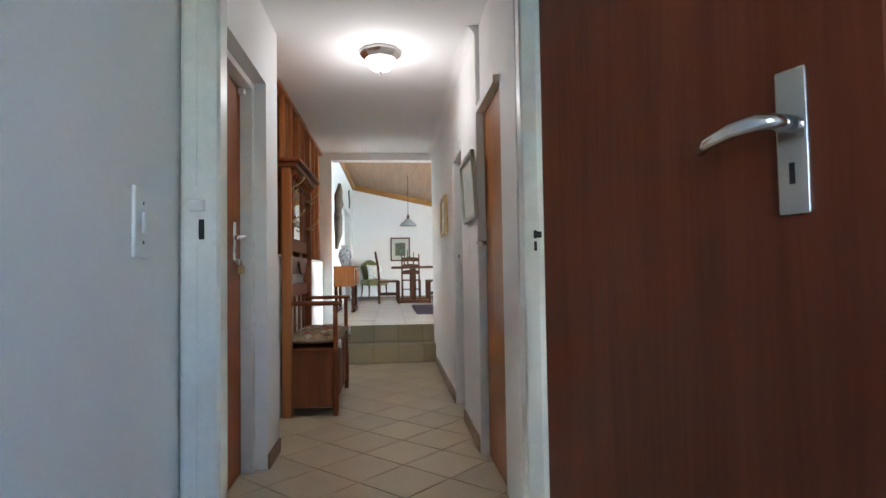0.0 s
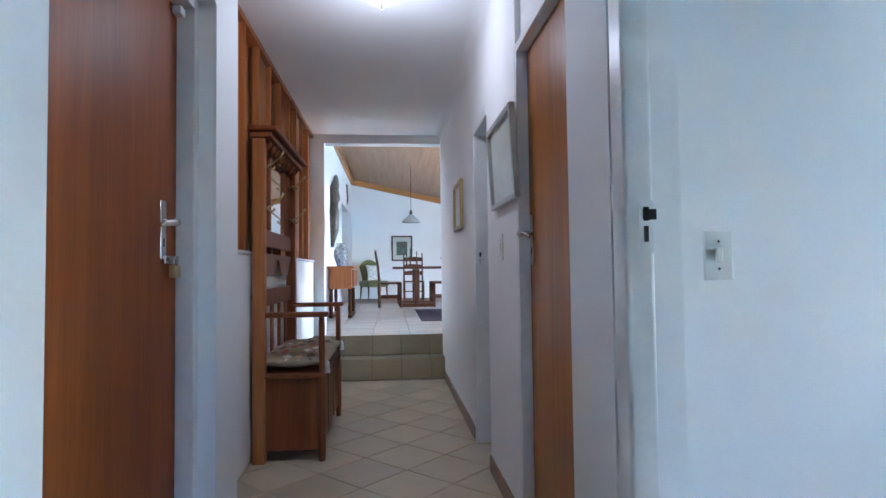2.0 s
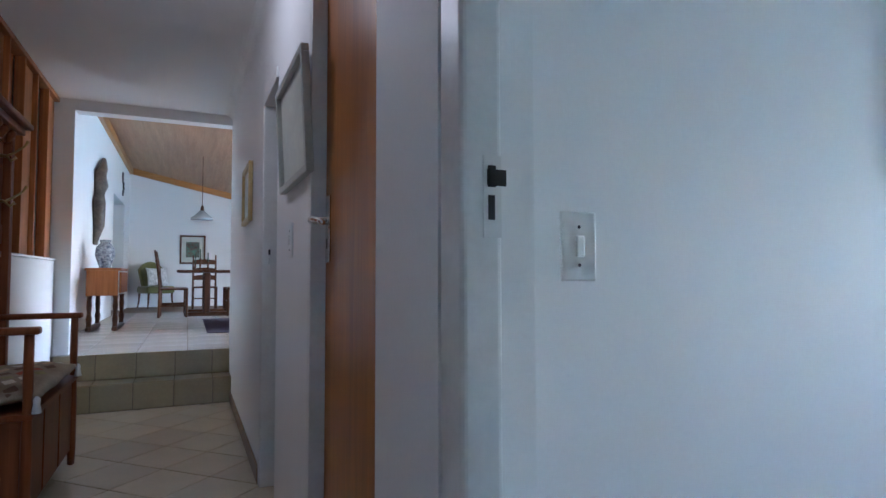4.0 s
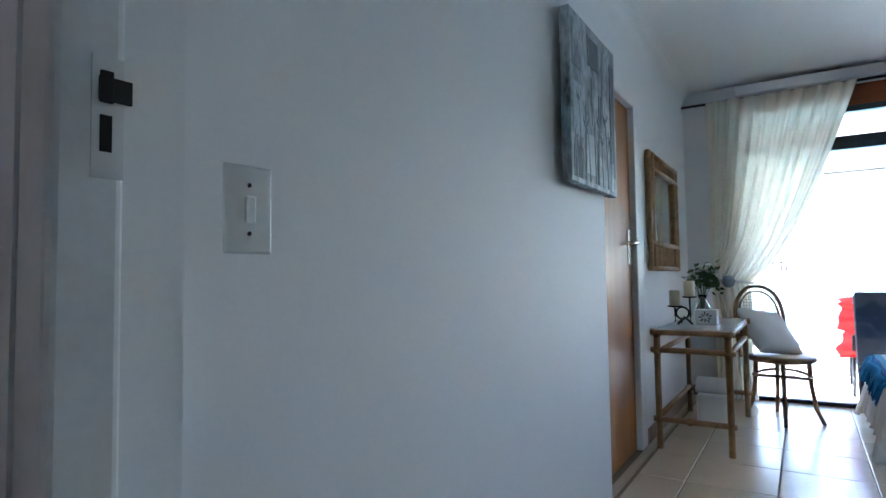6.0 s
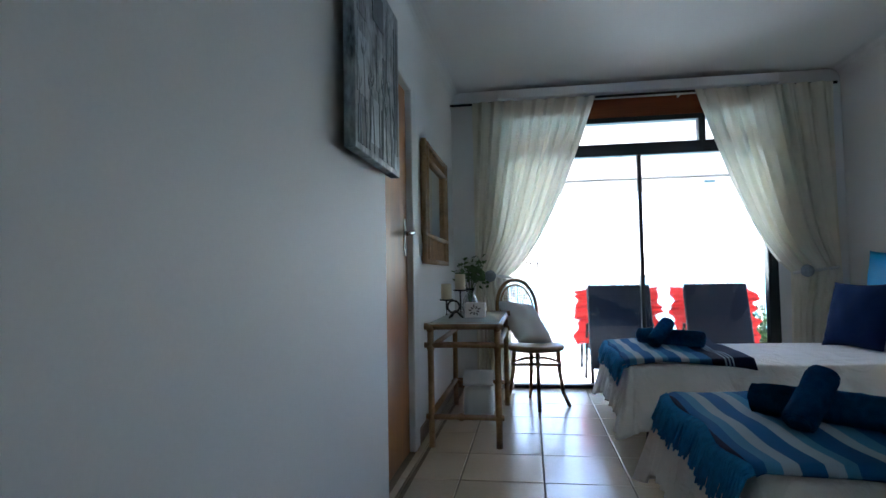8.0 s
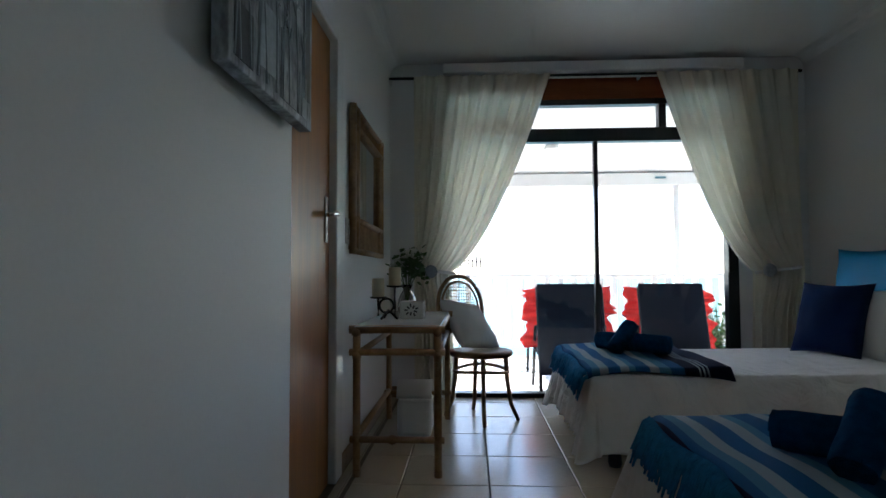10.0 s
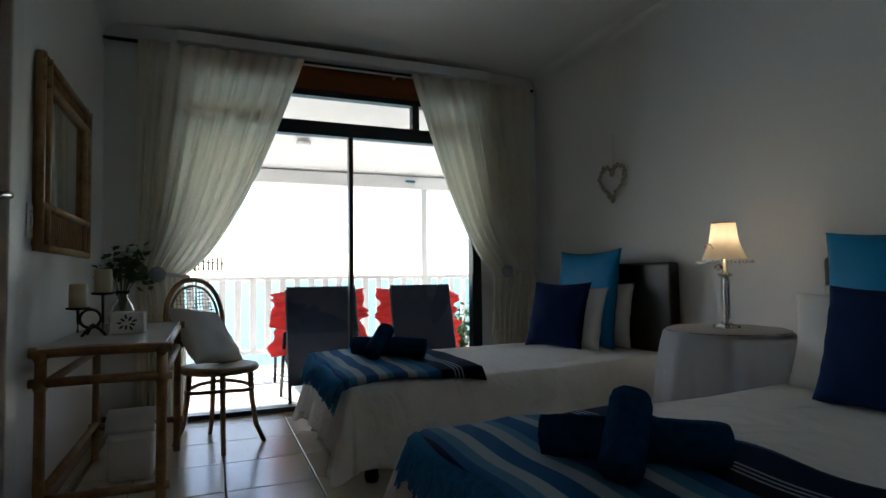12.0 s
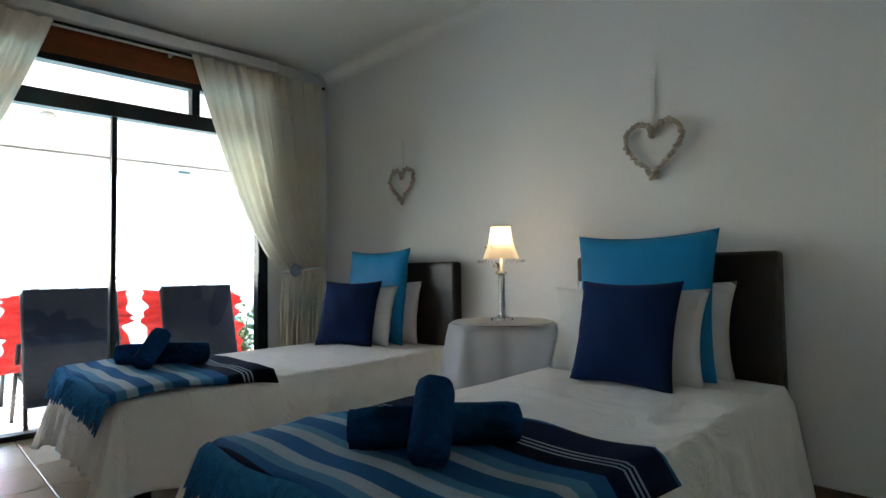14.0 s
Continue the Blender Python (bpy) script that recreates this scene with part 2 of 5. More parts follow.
ARTD = mat("dim_print", (0.30, 0.10, 0.09), 0.6, spread=0.5, scale=16, fine=40, color2=(0.12, 0.25, 0.18))
CANVAS = mat("grey_blue_canvas_print", (0.05, 0.07, 0.085), 0.5, spread=0.4, scale=5, fine=18, stretch=(4, 4, 1.6), color2=(0.52, 0.58, 0.62))
INK = mat("ink_black", (0.02, 0.02, 0.03), 0.6)
RUG = mat("purple_rug", (0.05, 0.035, 0.06), 0.95, spread=0.3, scale=30)
LAMPGLASS = glow("lit_frosted_glass", (1.0, 0.88, 0.70), 0.055)
PENDANT = mat("grey_glass_shade", (0.42, 0.44, 0.44), 0.2, spread=0.05)
DKB, MDB, LTB, PAL = (0.006, 0.014, 0.050), (0.02, 0.135, 0.32), (0.09, 0.28, 0.46), (0.38, 0.49, 0.57)
THROW = striped("striped_wool_throw", [(0.0, DKB), (0.17, PAL), (0.182, DKB), (0.198, PAL), (0.21, DKB), (0.226, PAL), (0.238, DKB), (0.33, MDB), (0.42, LTB), (0.50, PAL),
                                       (0.56, MDB), (0.66, LTB), (0.70, PAL), (0.76, MDB), (0.84, PAL), (0.90, LTB), (0.955, MDB)], 1, 0.70)
PATCH = mat("patchwork_cloth", (0.34, 0.26, 0.17), 0.95, spread=0.2, scale=20, fine=200, bump=0.4)


# ---- building helpers ----
def part(name, bm, material, parent=None, label="", smooth=False):
    me = bpy.data.meshes.new(name)
    bmesh.ops.recalc_face_normals(bm, faces=bm.faces)
    if smooth:
        for f in bm.faces:
            f.smooth = True
    bm.to_mesh(me)
    bm.free()
    me.materials.append(material)
    ob = new(name, me)
    if parent is not None:
        ob.parent = parent
    if label:
        ob["label"] = label
    return ob


def thing(name, at, label, category, group=""):
    e = new(name)
    e.empty_display_size = 0.1
    e.matrix_world = at if isinstance(at, Matrix) else pose(*at)
    return tagged(e, label, category, group)


def box(bm, x0, y0, z0, x1, y1, z1, bevel=0.0, seg=2):
    r = bmesh.ops.create_cube(bm, size=1.0, matrix=Matrix.Translation(((x0 + x1) / 2, (y0 + y1) / 2, (z0 + z1) / 2)) @ Matrix.Diagonal((abs(x1 - x0), abs(y1 - y0), abs(z1 - z0), 1)))
    if bevel:
        es = {e for v in r["verts"] for e in v.link_edges}
        bmesh.ops.bevel(bm, geom=list(es), offset=bevel, segments=seg, affect="EDGES", profile=0.5)
    return bm


def B(*a, **k):
    return box(bmesh.new(), *a, **k)


def tube(bm, pts, r, seg=10, cap=True, closed=False):
    """A round bar along points; r is one radius, or one for each point."""
    pts = [Vector(p) for p in pts]
    n = len(pts)
    rings = []
    up = Vector((0, 0, 1))
    for i, p in enumerate(pts):
        a, b = (pts[i - 1] if i or closed else p), (pts[(i + 1) % n] if i < n - 1 or closed else p)
        d = (b - a).normalized()
        u = d.cross(up)
        u = (u if u.length > 0.05 else d.cross(Vector((1, 0, 0)))).normalized()
        w = d.cross(u)
        rr = r[i] if isinstance(r, (list, tuple)) else r
        rings.append([bm.verts.new(p + rr * (math.cos(2 * math.pi * k / seg) * u + math.sin(2 * math.pi * k / seg) * w)) for k in range(seg)])
    for i in range(n if closed else n - 1):
        q, s = rings[i], rings[(i + 1) % n]
        for k in range(seg):
            bm.faces.new((q[k], q[(k + 1) % seg], s[(k + 1) % seg], s[k]))
    if cap and not closed:
        bm.faces.new(rings[0][::-1]), bm.faces.new(rings[-1])
    return bm


def T(pts, r, seg=10, **k):
    return tube(bmesh.new(), pts, r, seg, **k)


def lathe(bm, prof, at=(0, 0, 0), seg=24):
    """A turned shape from (radius, height) pairs."""
    rings = [[bm.verts.new((at[0] + r * math.cos(2 * math.pi * k / seg), at[1] + r * math.sin(2 * math.pi * k / seg), at[2] + z)) for k in range(seg)] for r, z in prof]
    for a, b in zip(rings, rings[1:]):
        for k in range(seg):
            bm.faces.new((a[k], a[(k + 1) % seg], b[(k + 1) % seg], b[k]))
    bm.faces.new(rings[0][::-1]), bm.faces.new(rings[-1])
    return bm


def sheet(bm, fn, nu, nv, thick=0.0):
    """A surface fn(u, v) over the unit square; with thickness it is closed."""
    g = [[bm.verts.new(fn(i / nu, j / nv)) for j in range(nv + 1)] for i in range(nu + 1)]
    fs = [bm.faces.new((g[i][j], g[i + 1][j], g[i + 1][j + 1], g[i][j + 1])) for i in range(nu) for j in range(nv)]
    if thick:
        bmesh.ops.recalc_face_normals(bm, faces=fs)
        bmesh.ops.solidify(bm, geom=fs, thickness=thick)
    return bm


def wall(name, x0, y0, z0, x1, y1, z1, material=None, label="plain white painted plaster wall", category="wall"):
    return tagged(part(name, B(x0, y0, z0, x1, y1, z1), material or WALL), label, category, kind="structure")


CREAM = mat("cream_frame_paint", (0.60, 0.57, 0.50), 0.35, spread=0.07, scale=9, fine=60, bump=0.12)

# ---- plan ----
N, N2, S, EX, WX = 3.545, 3.625, 0.445, 7.27, 0.35    # bedroom: two faces of its north wall, south, east and west
CE, CW = 2.265, 0.905                                 # corridor: east and west face
HB, HC = 2.60, 2.57                                   # ceilings
ZD = 0.43                                            # dining floor

# bedroom and entry walls
wall("wall_north_1", 2.305, N, 0, 4.565, N + 0.28, HB + 0.1)
wall("wall_north_2", 5.56, N2, 0, EX + 0.25, N2 + 0.18, HB + 0.1)
wall("wall_north_3", 4.565, N2, 2.075, 5.56, N2 + 0.18, HB + 0.1)
wall("wall_north_4", 0.80, N, 2.42, 2.304, N + 0.08, HB + 0.1)
wall("wall_south", 2.35, S - 0.2, 0, EX + 0.25, S, HB + 0.1)
wall("wall_east_1", EX, S - 0.2, 0, EX + 0.25, 0.965, HB + 0.1)
wall("wall_east_2", EX, 3.22, 0, EX + 0.25, N2, HB + 0.1)
wall("wall_east_3", EX, 0.965, 2.505, EX + 0.25, 3.22, HB + 0.1)
wall("wall_corridor_lobby", 0.70, 2.36, 0, 1.05, 3.30, HC + 0.1)
# start passage
wall("wall_passage_west", 0.70, -0.6, 0, 1.13, 2.56, HB + 0.1)
wall("wall_passage_east", 2.35, -0.6, 0, 2.50, 2.475, HB + 0.1)
wall("wall_passage_east_end", 2.10, 2.475, 0, 2.50, 2.53, HB + 0.1)
wall("wall_passage_back_1", 0.70, -0.8, 0, 2.50, -0.6, 1.2)
wall("wall_passage_back_2", 0.70, -0.8, 2.0, 2.50, -0.6, HB + 0.1)
wall("wall_passage_back_3", 0.70, -0.8, 1.2, 1.42, -0.6, 2.0)
wall("wall_passage_back_4", 2.10, -0.8, 1.2, 2.50, -0.6, 2.0)
wall("wall_passage_head", 1.13, 2.475, 2.10, 2.10, 2.56, HB + 0.1)
# corridor
wall("wall_corridor_east_1", 2.29, 3.535, 0, 2.48, 3.88, HC + 0.1, label="plain white pier between two doors")
wall("wall_corridor_east_2", CE, 4.50, 0, CE + 0.2, 5.25, HC + 0.1)
wall("wall_corridor_east_3", CE, 5.25, 2.02, CE + 0.2, 5.80, HC + 0.1)
wall("wall_corridor_east_4", CE, 5.80, 0, CE + 0.2, 8.25, HC + 0.1)
wall("wall_corridor_east_5", 2.29, 3.88, 2.06, 2.48, 4.50, HC + 0.1)
wall("wall_corridor_west_1", 0.80, 4.39, 0, 1.05, 4.70, HC + 0.1)
wall("wall_corridor_west_2", 0.80, 3.30, 2.16, 1.05, 4.39, HC + 0.1)
tagged(part("wall_corridor_west_3", B(0.76, 4.70, 0, CW, 8.25, 1.205, 0.006), WALL), "low white plaster wall with a rounded ledge", "wall", kind="structure")
wall("wall_corridor_west_4", 0.75, 8.25, 0, 1.02, 8.40, 2.62)
wall("wall_corridor_lintel", 0.80, 8.252, 2.478, CE + 0.2, 8.398, HC + 0.1)
tagged(part("ledge", B(0.74, 4.702, 1.207, CW + 0.012, 8.245, 1.225, 0.004), TRIM), "narrow white painted ledge on the low wall", "ledge", kind="structure")
# dining room
wall("wall_dining_west_1", 0.55, 8.40, 0, 0.75, 13.6, 3.7)
wall("wall_dining_west_2", 0.55, 13.6, ZD + 2.05, 0.75, 15.4, 3.7)
wall("wall_dining_west_3", 0.55, 15.4, 0, 0.75, 16.4, 3.7)
wall("wall_dining_west_4", -1.0, 13.0, 0, -0.8, 16.0, 3.7)
wall("wall_dining_north", -0.2, 16.4, 0, 7.0, 16.6, 3.9)
# unseen east wall; its opening is added to let daylight in
wall("wall_dining_east_1", 6.5, 8.25, 0, 6.7, 9.7, 3.4)
wall("wall_dining_east_2", 6.5, 12.7, 0, 6.7, 16.4, 3.4)
wall("wall_dining_east_3", 6.5, 9.7, 2.35, 6.7, 12.7, 3.4)
wall("wall_dining_east_4", 6.5, 9.7, 0, 6.7, 12.7, 0.75)
wall("wall_dining_south_2", 0.5, 8.27, HC + 0.13, CE + 0.2, 8.39, 3.7)
wall("wall_dining_south", CE + 0.2, 8.255, 0, 6.7, 8.395, 3.4)

# floors
tagged(part("floor", B(WX - 0.2, -0.8, -0.12, EX + 0.25, N + 0.02, -0.006), GROUT), "cream glazed square floor tiles with dark joints", "floor", kind="structure")
tagged(part("floor_alcove", B(4.565, N + 0.02, -0.12, EX + 0.25, N2 + 0.3, -0.007), GROUT), "tiled floor strip along the wall", "floor", kind="structure")
tagged(part("floor_corridor", B(0.76, 3.52, -0.12, 2.48, 7.94, -0.008), GROUT), "beige floor tiles laid diagonally", "floor", kind="structure")
tagged(part("floor_dining", B(-1.0, 8.20, -0.1, 6.7, 16.4, ZD - 0.006), GROUT), "pale square tiles on the raised dining floor", "floor", kind="structure")
step = tagged(part("step", B(CW, 7.94, -0.1, CE + 0.1, 8.20, ZD / 2 - 0.006), GROUT), "olive tiled steps up to the dining room", "steps", kind="structure")

# ceilings
tagged(part("ceiling", B(WX - 0.2, -0.8, HB, EX + 0.25, N2 + 0.2, HB + 0.12), CEIL), "matt white plastered ceiling", "ceiling", kind="structure")
tagged(part("ceiling_corridor", B(0.5, 3.66, HC, CE + 0.2, 8.25, HC + 0.12), CEIL), "matt white corridor ceiling", "ceiling", kind="structure")
tagged(part("ceiling_panel_side", B(0.5, 8.25, HC, 0.80, 8.5, HC + 0.12), CEIL), "matt white ceiling above the boards", "ceiling", kind="structure")
bm = bmesh.new()
SL = 0.218
for i in range(62):
    y0 = 7.5 + i * 0.147
    for a, b, c in ((y0 + 0.004, y0 + 0.143, 0.0),):
        v = [bm.verts.new((x, y, 3.39 - SL * (x - 0.78) + dz)) for dz in (0.0, 0.05) for x, y in ((0.5, a), (6.7, a), (6.7, b), (0.5, b))]
        for q in ((0, 1, 2, 3), (7, 6, 5, 4), (0, 4, 5, 1), (1, 5, 6, 2), (2, 6, 7, 3), (3, 7, 4, 0)):
            bm.faces.new([v[k] for k in q])
v = [bm.verts.new((x, y, 3.47 - SL * (x - 0.78))) for x, y in ((0.3, 7.3), (6.9, 7.3), (6.9, 16.8), (0.3, 16.8))]
bm.faces.new(v)
tagged(part("ceiling_dining", bm, LATH), "sloping timber board ceiling", "ceiling", kind="structure")
bm = bmesh.new()
v = [bm.verts.new((x, y, 3.39 - SL * (x - 0.78) + dz)) for y in (16.33, 16.4) for x, dz in ((0.78, -0.13), (6.5, -0.13), (6.5, 0.0), (0.78, 0.0))]
for q in ((0, 1, 2, 3), (7, 6, 5, 4), (0, 4, 5, 1), (1, 5, 6, 2), (2, 6, 7, 3), (3, 7, 4, 0)):
    bm.faces.new([v[k] for k in q])
tagged(part("trim_cornice", bm, CORN), "orange stained timber cornice", "cornice", kind="structure")
tagged(part("trim_cornice_side", B(0.75, 8.41, 3.25, 0.81, 16.33, 3.38), CORN), "orange stained timber cornice", "cornice", kind="structure")
# plaster cove along the corridor's east wall, and soft coves of the bedroom
def cove(name, a, b, inward, z, r=0.07):
    a, b, n = Vector(a), Vector(b), Vector(inward)
    bm = bmesh.new()
    prof = [(0, -r)] + [(r * (1 - math.cos(t)), -r * (1 - math.sin(t))) for t in (0.3, 0.6, 0.9, 1.2)] + [(r, 0), (0, 0)]
    rows = [[bm.verts.new((*(p + n * u), z + w)) for u, w in prof] for p in (a, b)]
    k = len(prof)
    for i in range(k):
        bm.faces.new((rows[0][i], rows[0][(i + 1) % k], rows[1][(i + 1) % k], rows[1][i]))
    bm.faces.new(rows[0]), bm.faces.new(rows[1][::-1])
    tagged(part(name, bm, CEIL), "moulded white plaster cove", "cornice", kind="structure")
cove("trim_cove_corridor", (CE, 4.50), (CE, 8.25), (-1, 0), HC)
cove("trim_cove_south", (2.4, S), (EX, S), (0, 1), HB, 0.09)
cove("trim_cove_north", (2.5, N), (4.5, N), (0, -1), HB, 0.09)
cove("trim_cove_north_2", (4.56, N2), (EX, N2), (0, -1), HB, 0.09)

# skirtings
def skirt(name, x0, y0, x1, y1):
    tagged(part(name, B(x0, y0, 0, x1, y1, 0.085, 0.004), SKIRT), "brown glazed skirting tile", "skirting", kind="structure")
skirt("baseboard_1", CE - 0.012, 4.505, CE, 5.245)
skirt("baseboard_2", CE - 0.012, 5.802, CE, 7.93)
skirt("baseboard_3", 1.05, 4.392, 1.062, 4.70)
skirt("baseboard_4", 0.905, 4.701, 1.062, 4.713)
skirt("baseboard_5", 5.552, N2 - 0.012, 5.66, N2)
skirt("baseboard_6", 5.66, N2 - 0.012, EX, N2)
skirt("baseboard_7", EX - 0.012, 3.20, EX, N2 - 0.013)
skirt("baseboard_8", 2.5, S, EX, S + 0.012)

# ---- doors ----
def lever(parent, side, at, flip=1, mt=None):
    """Handle plate with a bent lever; side is the way it faces, along x or y."""
    h = new("door_handle")
    h.parent = parent
    ax = {"x-": 180, "x+": 0, "y-": -90}[side]
    h.matrix_basis = pose(*at, 0, 0, ax)
    part("plate", B(0, -0.023, -0.128, 0.007, 0.023, 0.078, 0.003), mt or CHROME, h, "steel back plate")
    bm = T([(0.0, 0, 0), (0.045, 0, 0), (0.056, 0.012 * flip, 0), (0.060, 0.05 * flip, -0.002), (0.054, 0.10 * flip, -0.010), (0.045, 0.125 * flip, -0.018)], [0.013, 0.012, 0.013, 0.012, 0.010, 0.007], 12)
    part("lever", bm, mt or CHROME, h, "curved steel lever", smooth=True)
    part("keyhole", B(0.0071, -0.004, -0.085, 0.0078, 0.004, -0.055), HOLE, h, "keyhole")
    return h

# linen cupboard in the corridor
d = tagged(part("door_1", B(2.305, 3.885, 0.005, 2.345, 4.452, 2.018, 0.002), DOOR_O), "closed honey-coloured veneer door", "door", kind="structure")
lever(d, "x-", (2.305, 4.405, 1.245), 1)
for nm, a in (("frame_jamb", (2.257, 4.455, 0, 2.36, 4.499, 2.058)), ("frame_head", (2.2575, 3.882, 2.02, 2.36, 4.455, 2.0575))):
    part(nm, B(*a, 0.003), TRIM, d, "white painted steel frame")
# padlocked door
d = tagged(part("door_2", B(0.87, 3.33, 0.005, 0.92, 4.335, 2.11, 0.002), DOOR_R), "closed reddish brown veneer door with a padlock", "door", kind="structure")
lever(d, "x+", (0.92, 4.205, 1.28), -1)
for nm, a in (("frame_jamb", (0.86, 4.34, 0, 0.985, 4.389, 2.155)), ("frame_head", (0.86, 3.305, 2.115, 0.984, 4.34, 2.1545))):
    part(nm, B(*a, 0.004), TRIM, d, "grey-white painted steel frame")
part("bolt_bracket", B(0.921, 4.28, 2.07, 0.955, 4.325, 2.10, 0.004), TRIM, d, "small white bracket")
pl = tagged(part("padlock", B(0.935, 4.225, 1.085, 0.960, 4.280, 1.13, 0.005), BRASS), "brass padlock hanging on a hasp", "padlock")
part("shackle", T([(0.947, 4.2525 - 0.016 * math.cos(a), 1.128 + 0.03 * math.sin(a)) for a in [k * math.pi / 8 for k in range(9)]], 0.004, 8), CHROME, pl, "steel shackle", smooth=True)
part("hasp", B(0.9205, 4.20, 1.135, 0.934, 4.33, 1.165, 0.003), CHROME, pl, "steel hasp")
# passage door, open towards the start
h0, fr = Vector((1.985, 2.465)), Vector((2.160, 1.705))
ang = math.degrees(math.atan2(fr.y - h0.y, fr.x - h0.x))
d = tagged(part("door_3", B(0, 0, 0.006, 0.775, 0.04, 2.035, 0.002), DOOR_D), "dark mahogany veneer door standing open", "door", kind="structure")
d.matrix_world = pose(h0.x, h0.y, 0, 0, 0, ang)
h = lever(d, "y-", (0.655, 0, 1.285), -1)
part("lock_edge", B(0.7752, 0.008, 1.13, 0.7772, 0.032, 1.36), BRASS, d, "brass lock face on the door edge")
# bedroom's other door in the set-back wall
d = tagged(part("door_4", B(4.572, N2 + 0.02, 0.005, 5.43, N2 + 0.06, 2.03, 0.002), DOOR_O), "closed honey-coloured veneer door with steel handle", "door", kind="structure")
lever(d, "y-", (5.365, N2 + 0.02, 1.215), -1)
for nm, a in (("frame_jamb", (5.435, N2 - 0.016, 0, 5.559, N2 + 0.08, 2.074)), ("frame_head", (4.57, N2 - 0.0165, 2.034, 5.435, N2 + 0.08, 2.0735))):
    part(nm, B(*a, 0.008), TRIM, d, "white painted steel frame")
# doorless steel frames with their lock strikes
def strike(parent, side, at, m=None):
    s = 1 if side == "x+" else -1
    x, y, z = at
    part("strike_plate", B(x, y - 0.012, z - 0.075, x + s * 0.0015, y + 0.022, z + 0.03), TRIM, parent, "painted strike plate")
    part("latch_lip", B(x - s * 0.001, y - 0.034, z - 0.014, x + s * 0.006, y + 0.012, z + 0.014, 0.002), m or IRON, parent, "metal latch lip")
    part("bolt_slot", B(x + s * 0.0016, y - 0.006, z - 0.065, x + s * 0.0022, y + 0.010, z - 0.03), HOLE, parent, "dark bolt slot")
fd = tagged(part("door_frame_1", B(2.292, 3.450, 0, 2.366, 3.534, 2.42, 0.010, 3), TRIM), "chipped white steel door frame without a leaf", "door frame", kind="structure")
part("strike_plate", B(2.330, 3.4482, 1.135, 2.362, 3.4505, 1.265), TRIM, fd, "painted strike plate")
part("latch_lip", B(2.336, 3.445, 1.217, 2.370, 3.4485, 1.243, 0.001), IRON, fd, "dark metal latch lip")
part("latch_cup", B(2.336, 3.441, 1.214, 2.349, 3.4455, 1.248, 0.001), IRON, fd, "dark latch keeper")
part("bolt_slot", B(2.338, 3.4472, 1.163, 2.350, 3.4485, 1.202), HOLE, fd, "dark bolt slot")
fd = tagged(part("door_frame_2", B(1.135, 2.476, 0, 1.222, 2.563, 2.10, 0.010, 3), CREAM), "cream painted steel door frame", "door frame", kind="structure")
part("frame_rebate", B(1.172, 2.470, 0.001, 1.218, 2.4785, 2.098, 0.003), CREAM, fd, "stepped rebate of the frame")
part("strike_plate", B(1.166, 2.4685, 1.15, 1.200, 2.4705, 1.285), CREAM, fd, "painted strike plate")
part("latch_lip", B(1.158, 2.464, 1.228, 1.192, 2.469, 1.254, 0.002), CHROME, fd, "steel latch lip")
part("bolt_slot", B(1.178, 2.4675, 1.165, 1.190, 2.469, 1.210), HOLE, fd, "dark bolt slot")
part("frame_jamb", B(1.992, 2.472, 0, 2.099, 2.492, 2.10, 0.006), CREAM, fd)
part("frame_head", B(1.222, 2.48, 2.045, 1.992, 2.563, 2.0995, 0.008), CREAM, fd)
fd = tagged(part("door_frame_3", B(CE - 0.008, 5.735, 0, CE + 0.12, 5.799, 2.02, 0.008), TRIM), "white steel door frame of a side room", "door frame", kind="structure")
strike(fd, "x-", (CE + 0.03, 5.734, 1.2))
part("frame_head", B(CE - 0.008, 5.255, 1.965, CE + 0.12, 5.735, 2.0195, 0.008), TRIM, fd)
wall("wall_side_room", CE + 0.75, 4.85, 0, CE + 0.85, 6.25, HC)
wall("wall_side_room_2", CE + 0.2, 4.75, 0, CE + 0.85, 4.85, HC)
wall("wall_side_room_3", CE + 0.2, 6.25, 0, CE + 0.85, 6.35, HC)
wall("floor_side_room", CE - 0.001, 4.75, -0.1, CE + 0.85, 6.35, -0.004, TILE_C, "beige tiled floor", "floor")
wall("ceiling_side_room", CE + 0.2, 4.75, HC, CE + 0.85, 6.35, HC + 0.1, CEIL, "white ceiling", "ceiling")
wall("wall_behind_door", 4.5, N2 + 0.19, 0, 5.6, N2 + 0.25, HB)
wall("wall_behind_padlock", 0.70, 3.301, 0, 0.80, 4.5, HC)
wall("wall_behind_cupboard", 2.48, N + 0.2, 0, 2.52, 4.5, HC)
wall("wall_behind_screen", 0.62, 4.4, 1.0, 0.72, 8.7, HC)
wall("wall_dining_nook", -1.0, 12.8, 0, 0.58, 13.0, 3.7)
wall("wall_dining_nook_2", -1.0, 16.0, 0, 0.58, 16.2, 3.7)
wall("ceiling_dining_nook", -1.0, 12.8, 3.6, 0.58, 16.2, 3.7, CEIL, "white ceiling", "ceiling")

# switches
def switch(at, rz, label="white plastic light switch plate with two screws"):
    s = thing("light_switch", pose(*at, 0, 0, rz), label, "light switch")
    part("plate", B(-0.041, 0, -0.066, 0.041, 0.007, 0.066, 0.004), PLASTIC, s)
    part("rocker", B(-0.009, 0.007, -0.020, 0.009, 0.013, 0.020, 0.003), PLASTIC, s, "small rocker")
    for z in (-0.036, 0.036):
        part("screw", T([(0, 0.0065, z), (0, 0.0078, z)], 0.0035, 8), INK, s, "dark screw")
    return s
switch((2.583, N + 0.002, 1.131), 180)
switch((1.13, 2.245, 1.183), -90)
switch((CE, 4.86, 1.21), 90)
